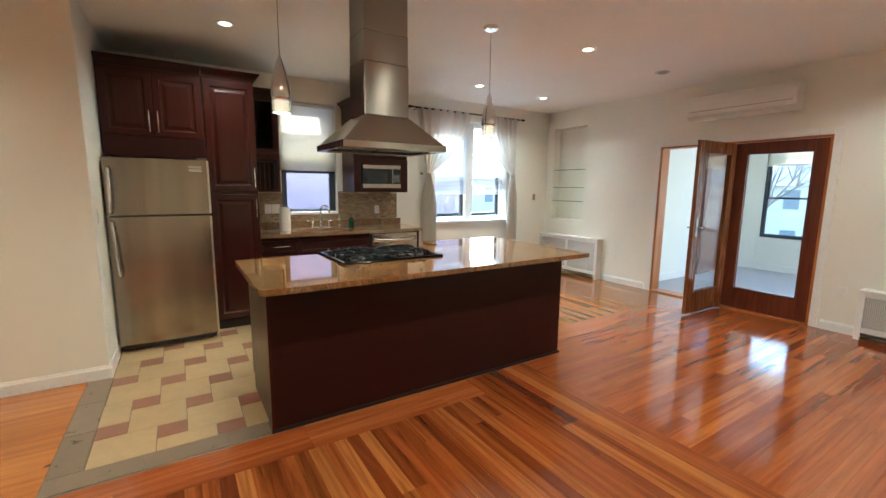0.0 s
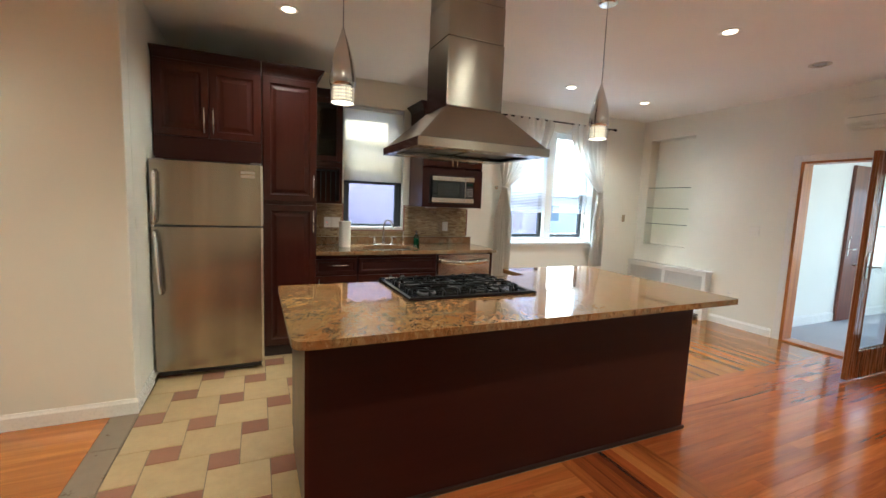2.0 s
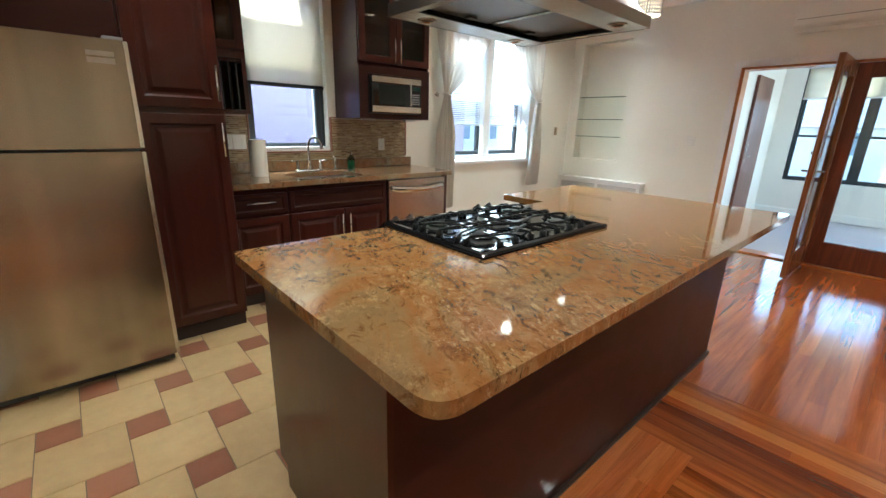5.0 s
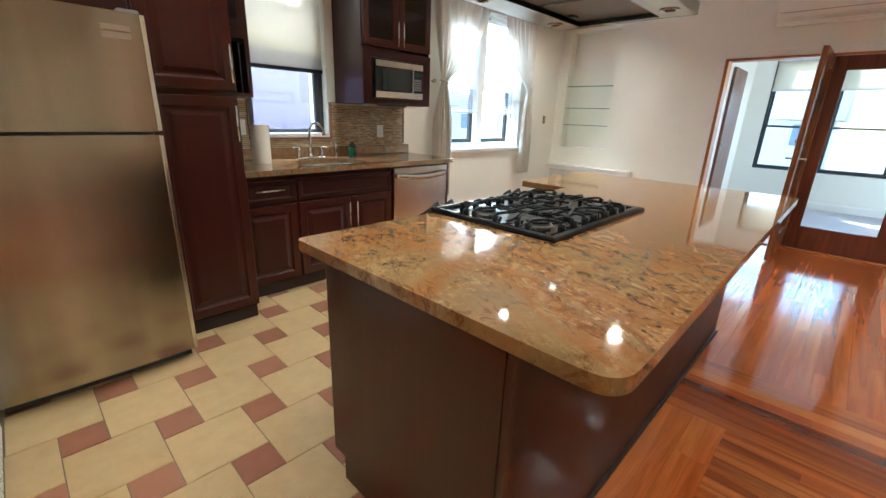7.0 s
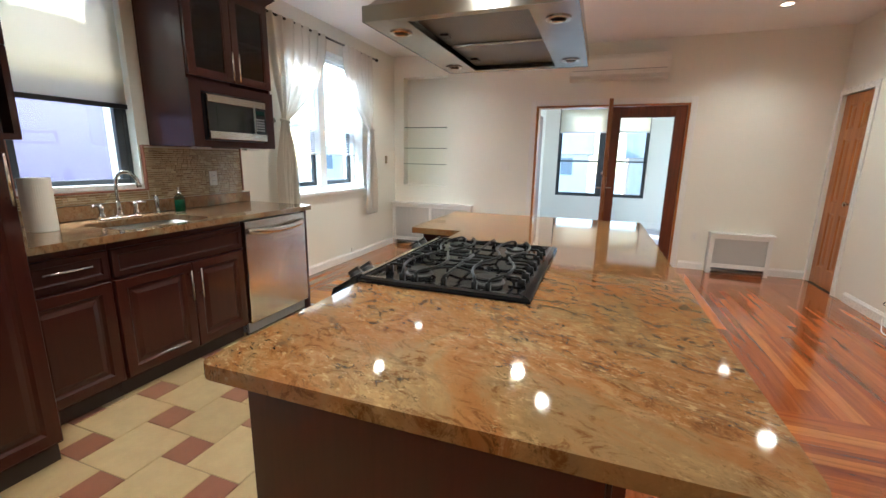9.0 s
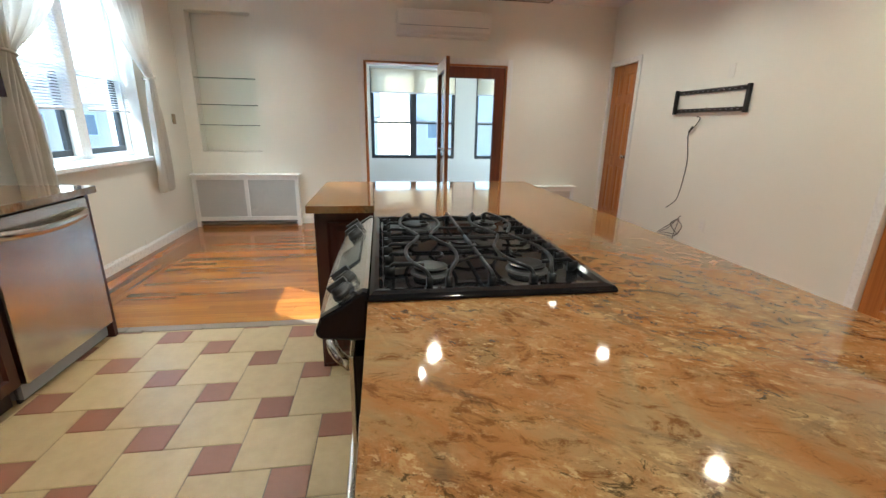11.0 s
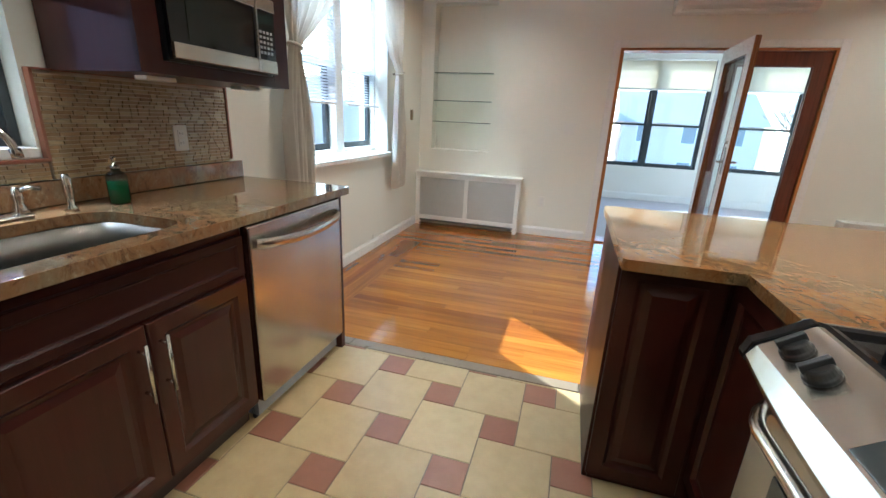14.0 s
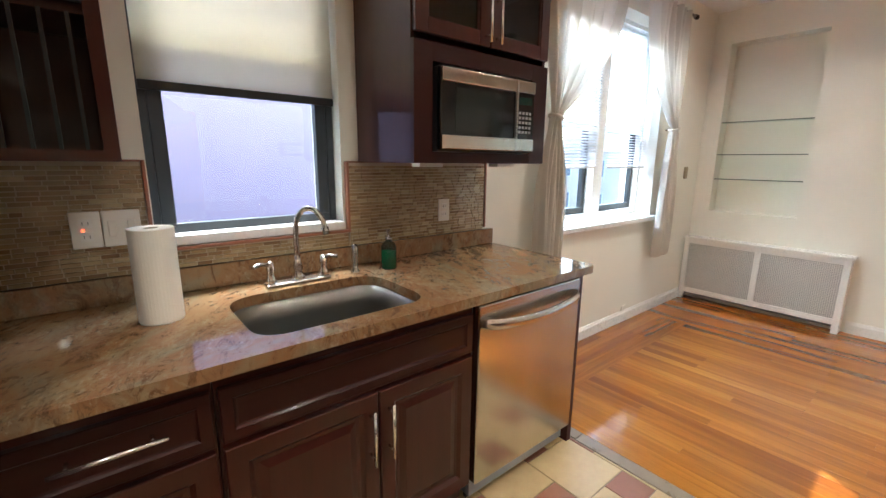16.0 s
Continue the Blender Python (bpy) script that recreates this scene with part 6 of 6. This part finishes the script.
far_house(36, 24, 9, 8, 5.6, 2.2, M_HW2, M_RF, -90)
far_house(42, -16, 10, 8, 5.4, 2.0, M_HW, M_RF, -90)
far_house(13, 30, 10, 8, 5.0, 2.2, M_HW, M_RF, 0)
far_house(26, 34, 10, 8, 5.6, 2.2, M_HW2, M_RF, 0)

M_BARK = paint("tree_bark", (0.25, 0.22, 0.20), 0.9)
M_LEAF = mat("tree_leaf", (0.07, 0.11, 0.045), 0.6)


def tree(x, y, h, leafy, seed):
    e = base("tree", "bare winter street tree with thin dark branches", "tree", (x, y, GZ))
    r = random.Random(seed)
    bm = bmesh.new()
    tips = []

    def limb(p, d, L, rad, depth):
        q = p + d * L
        mid = (p + q) / 2 + Vector((r.uniform(-.1, .1), r.uniform(-.1, .1), 0)) * L * 0.5
        tube(bm, [p, mid, q], [rad, rad * 0.8, rad * 0.6], 6)
        tips.append(q)
        if depth:
            for k in range(3):
                nd_ = (d + Vector((r.uniform(-.8, .8), r.uniform(-.8, .8), r.uniform(-.1, .5)))).normalized()
                limb(q, nd_, L * 0.68, rad * 0.55, depth - 1)

    limb(Vector((0, 0, 0)), Vector((0, 0, 1)), h * 0.36, h * 0.022, 4)
    part("trunk", bm, M_BARK, e)
    if leafy:
        V, F = [], []
        for t in tips[4:]:
            for k in range(16):
                c = t + Vector((r.gauss(0, .35), r.gauss(0, .35), r.gauss(0, .3)))
                a, b = Vector((r.gauss(0, 1), r.gauss(0, 1), r.gauss(0, 1))).normalized() * 0.16, Vector((r.gauss(0, 1), r.gauss(0, 1), r.gauss(0, 1))).normalized() * 0.10
                i = len(V)
                V += [tuple(c - a), tuple(c + b), tuple(c + a), tuple(c - b)]
                F.append((i, i + 1, i + 2, i + 3))
        me = bpy.data.meshes.new("crown")
        me.from_pydata(V, [], F)
        me.materials.append(M_LEAF)
        o = new("crown", me)
        o.parent = e
        o["kind"] = "stuff"


tree(24, 11.5, 7.5, False, 3)
tree(28, -6, 7.0, False, 8)
tree(12, 22, 7.5, False, 11)

# ---- floors, pieces last ----
floor_e = tagged(base("wood_floor", "glossy orange-red plank floor with mitred border bands", "floor"), kind="structure")
planks_mesh = {}


def plank_mesh(length, width, axis, material):
    key = (round(length, 3), round(width, 4), axis, material.name)
    if key not in planks_mesh:
        bm = bmesh.new()
        l, w, g, c = length / 2 - 0.0002, width / 2 - 0.0002, -0.013, 0.0005
        def rect(a, b, z):
            pts = ((-a, -b), (a, -b), (a, b), (-a, b)) if axis == "x" else ((-b, -a), (b, -a), (b, a), (-b, a))
            return [bm.verts.new((p[0], p[1], z)) for p in pts]
        r0, r1, r2 = rect(l, w, g), rect(l, w, -c), rect(l - c, w - c, 0)
        for a, b in ((r0, r1), (r1, r2)):
            for i in range(4):
                bm.faces.new((a[i], a[(i + 1) % 4], b[(i + 1) % 4], b[i]))
        bm.faces.new(r2)
        me = bpy.data.meshes.new("plank")
        bm.to_mesh(me)
        bm.free()
        me.materials.append(material)
        planks_mesh[key] = me
    return planks_mesh[key]


rng = random.Random(4)
PLANKS = []


def lay(x0, x1, y0, y1, axis, material, width=0.072, near=True):
    """Fills a rectangle with planks running along an axis."""
    a0, a1, b0, b1 = (x0, x1, y0, y1) if axis == "x" else (y0, y1, x0, x1)
    n = max(1, round((b1 - b0) / width))
    w = (b1 - b0) / n
    lens = (0.9, 1.2, 1.5, 1.8, 2.1)
    for i in range(n):
        b = b0 + w * (i + 0.5)
        a = a0 - rng.choice((0, 0.3, 0.6, 0.9)) if a1 - a0 > 1.6 else a0
        while a < a1 - 1e-4:
            L = rng.choice(lens) if a1 - a0 > 1.6 else (a1 - a0)
            s, t = max(a, a0), min(a + L, a1)
            if a1 - t < 0.25:
                t = a1
            a = t if t == a1 else a + L
            if t - s > 0.02:
                c = ((s + t) / 2, b) if axis == "x" else (b, (s + t) / 2)
                PLANKS.append((c, t - s, w, axis, material, near))


IX0, IX1, IY0 = 0.94, 3.31, 4.54
lay(-0.10, 2.30, 4.27, 4.525, "x", M_FLX)
lay(-0.10, 2.30, 1.60, 4.27, "y", M_FLY)
lay(2.30, 2.90, 1.60, 4.525, "y", M_FLY)
lay(2.90, 6.23, 2.25, 4.525, "x", M_FLX)
lay(3.32, 6.23, 4.525, 5.03, "x", M_FLX)
lay(3.32, 5.36, 5.03, 7.20, "y", M_FLY_B)
lay(3.32, 5.36, 7.20, 7.585, "x", M_FLX_B)
lay(5.36, 6.23, 5.03, 7.585, "y", M_FLY_B)
lay(-0.10, 1.74, -0.59, 1.60, "y", M_FLY, near=False)
lay(1.74, 2.90, 1.60, 1.62, "x", M_FLX, near=False)
lay(-2.59, -0.10, -0.59, 5.92, "x", M_HALL, 0.13, near=False)
PLANKS.sort(key=lambda p: (not p[5], (p[0][0] - 2.4) ** 2 + (p[0][1] - 4.2) ** 2))
for c, L, w, ax, mt, near in PLANKS[:300]:
    o = new("plank", plank_mesh(L, w, ax, mt))
    o.location = (c[0], c[1], 0)
    o.parent = floor_e
rest = {}
for c, L, w, ax, mt, near in PLANKS[300:]:
    V, F = rest.setdefault(mt.name, (mt, [], []))[1:]
    me = plank_mesh(L, w, ax, mt)
    k = len(V)
    V += [(v.co.x + c[0], v.co.y + c[1], v.co.z) for v in me.vertices]
    F += [tuple(i + k for i in p.vertices) for p in me.polygons]
for mt, V, F in rest.values():
    me = bpy.data.meshes.new("far_planks")
    me.from_pydata(V, [], F)
    me.materials.append(mt)
    o = new("far_planks", me)
    o["kind"] = "stuff"
    o.parent = floor_e

tile_e = tagged(base("tile_floor", "cream and rust pinwheel tile floor with dark grout", "floor"), kind="structure")
finish("tile_bed", boxes((-0.11, 3.318, 4.53, 7.58, -0.013, -0.004)), M_GROUT, kind="structure")
TX0, TX1, TY0, TY1 = 0.05, 3.24, 4.69, 7.58
S, s_ = 0.302, 0.151


def clip_tile(ax, bx, ay, by, material, name):
    ax, bx, ay, by = max(ax, TX0), min(bx, TX1), max(ay, TY0), min(by, TY1)
    if bx - ax < 0.012 or by - ay < 0.012:
        return
    if ax > 0.96 and bx < 2.69 and by < 5.20 or ax > 2.72 and by < 5.58 or ay > 7.02 and ax > 1.25 or ay > 6.74 and bx < 1.24:
        return
    g = 0.0022
    key = (round(bx - ax, 4), round(by - ay, 4), name)
    if key not in planks_mesh:
        bm = bmesh.new()
        a, b = (bx - ax) / 2 - g, (by - ay) / 2 - g
        c = 0.0015
        rs = []
        for ia, z in ((0, -0.008), (0, -c), (c, 0)):
            rs.append([bm.verts.new((sx * (a - ia), sy * (b - ia), z)) for sx, sy in ((-1, -1), (1, -1), (1, 1), (-1, 1))])
        for p, q in zip(rs, rs[1:]):
            for i in range(4):
                bm.faces.new((p[i], p[(i + 1) % 4], q[(i + 1) % 4], q[i]))
        bm.faces.new(rs[-1])
        me = bpy.data.meshes.new(name)
        bm.to_mesh(me)
        bm.free()
        me.materials.append(material)
        planks_mesh[key] = me
    o = new(name, planks_mesh[key])
    o.location = ((ax + bx) / 2, (ay + by) / 2, rng.uniform(-0.0003, 0.0003))
    o.parent = tile_e


OX, OY = 2.168, 5.885
for i in range(-14, 15):
    for j in range(-14, 15):
        x = OX + i * S + j * s_
        y = OY - i * s_ + j * S
        if TX0 - S < x < TX1 and TY0 - S < y < TY1 + S:
            clip_tile(x, x + S, y, y + S, M_TILE, "tile")
            clip_tile(x + S - s_, x + S, y - s_, y, M_TILE_R, "small_tile")
for nm, sp in (("border_stone", (-0.098, 0.048, 4.69, 5.10)), ("border_stone", (-0.098, 0.048, 5.104, 5.51)), ("border_stone", (-0.098, 0.048, 5.514, 5.925)),
               ("border_stone", (-0.098, 0.30, 4.542, 4.688)), ("border_stone", (0.304, 0.70, 4.542, 4.688)), ("border_stone", (0.704, 0.925, 4.542, 4.688)),
               ("border_stone", (3.244, 3.316, 5.63, 6.25)), ("border_stone", (3.244, 3.316, 6.254, 6.90)), ("border_stone", (3.25, 3.316, 6.904, 7.58))):
    o = finish(nm, boxes((*sp, -0.010, 0.0015)), M_STONE, bevel=0.002)
    o.parent = tile_e
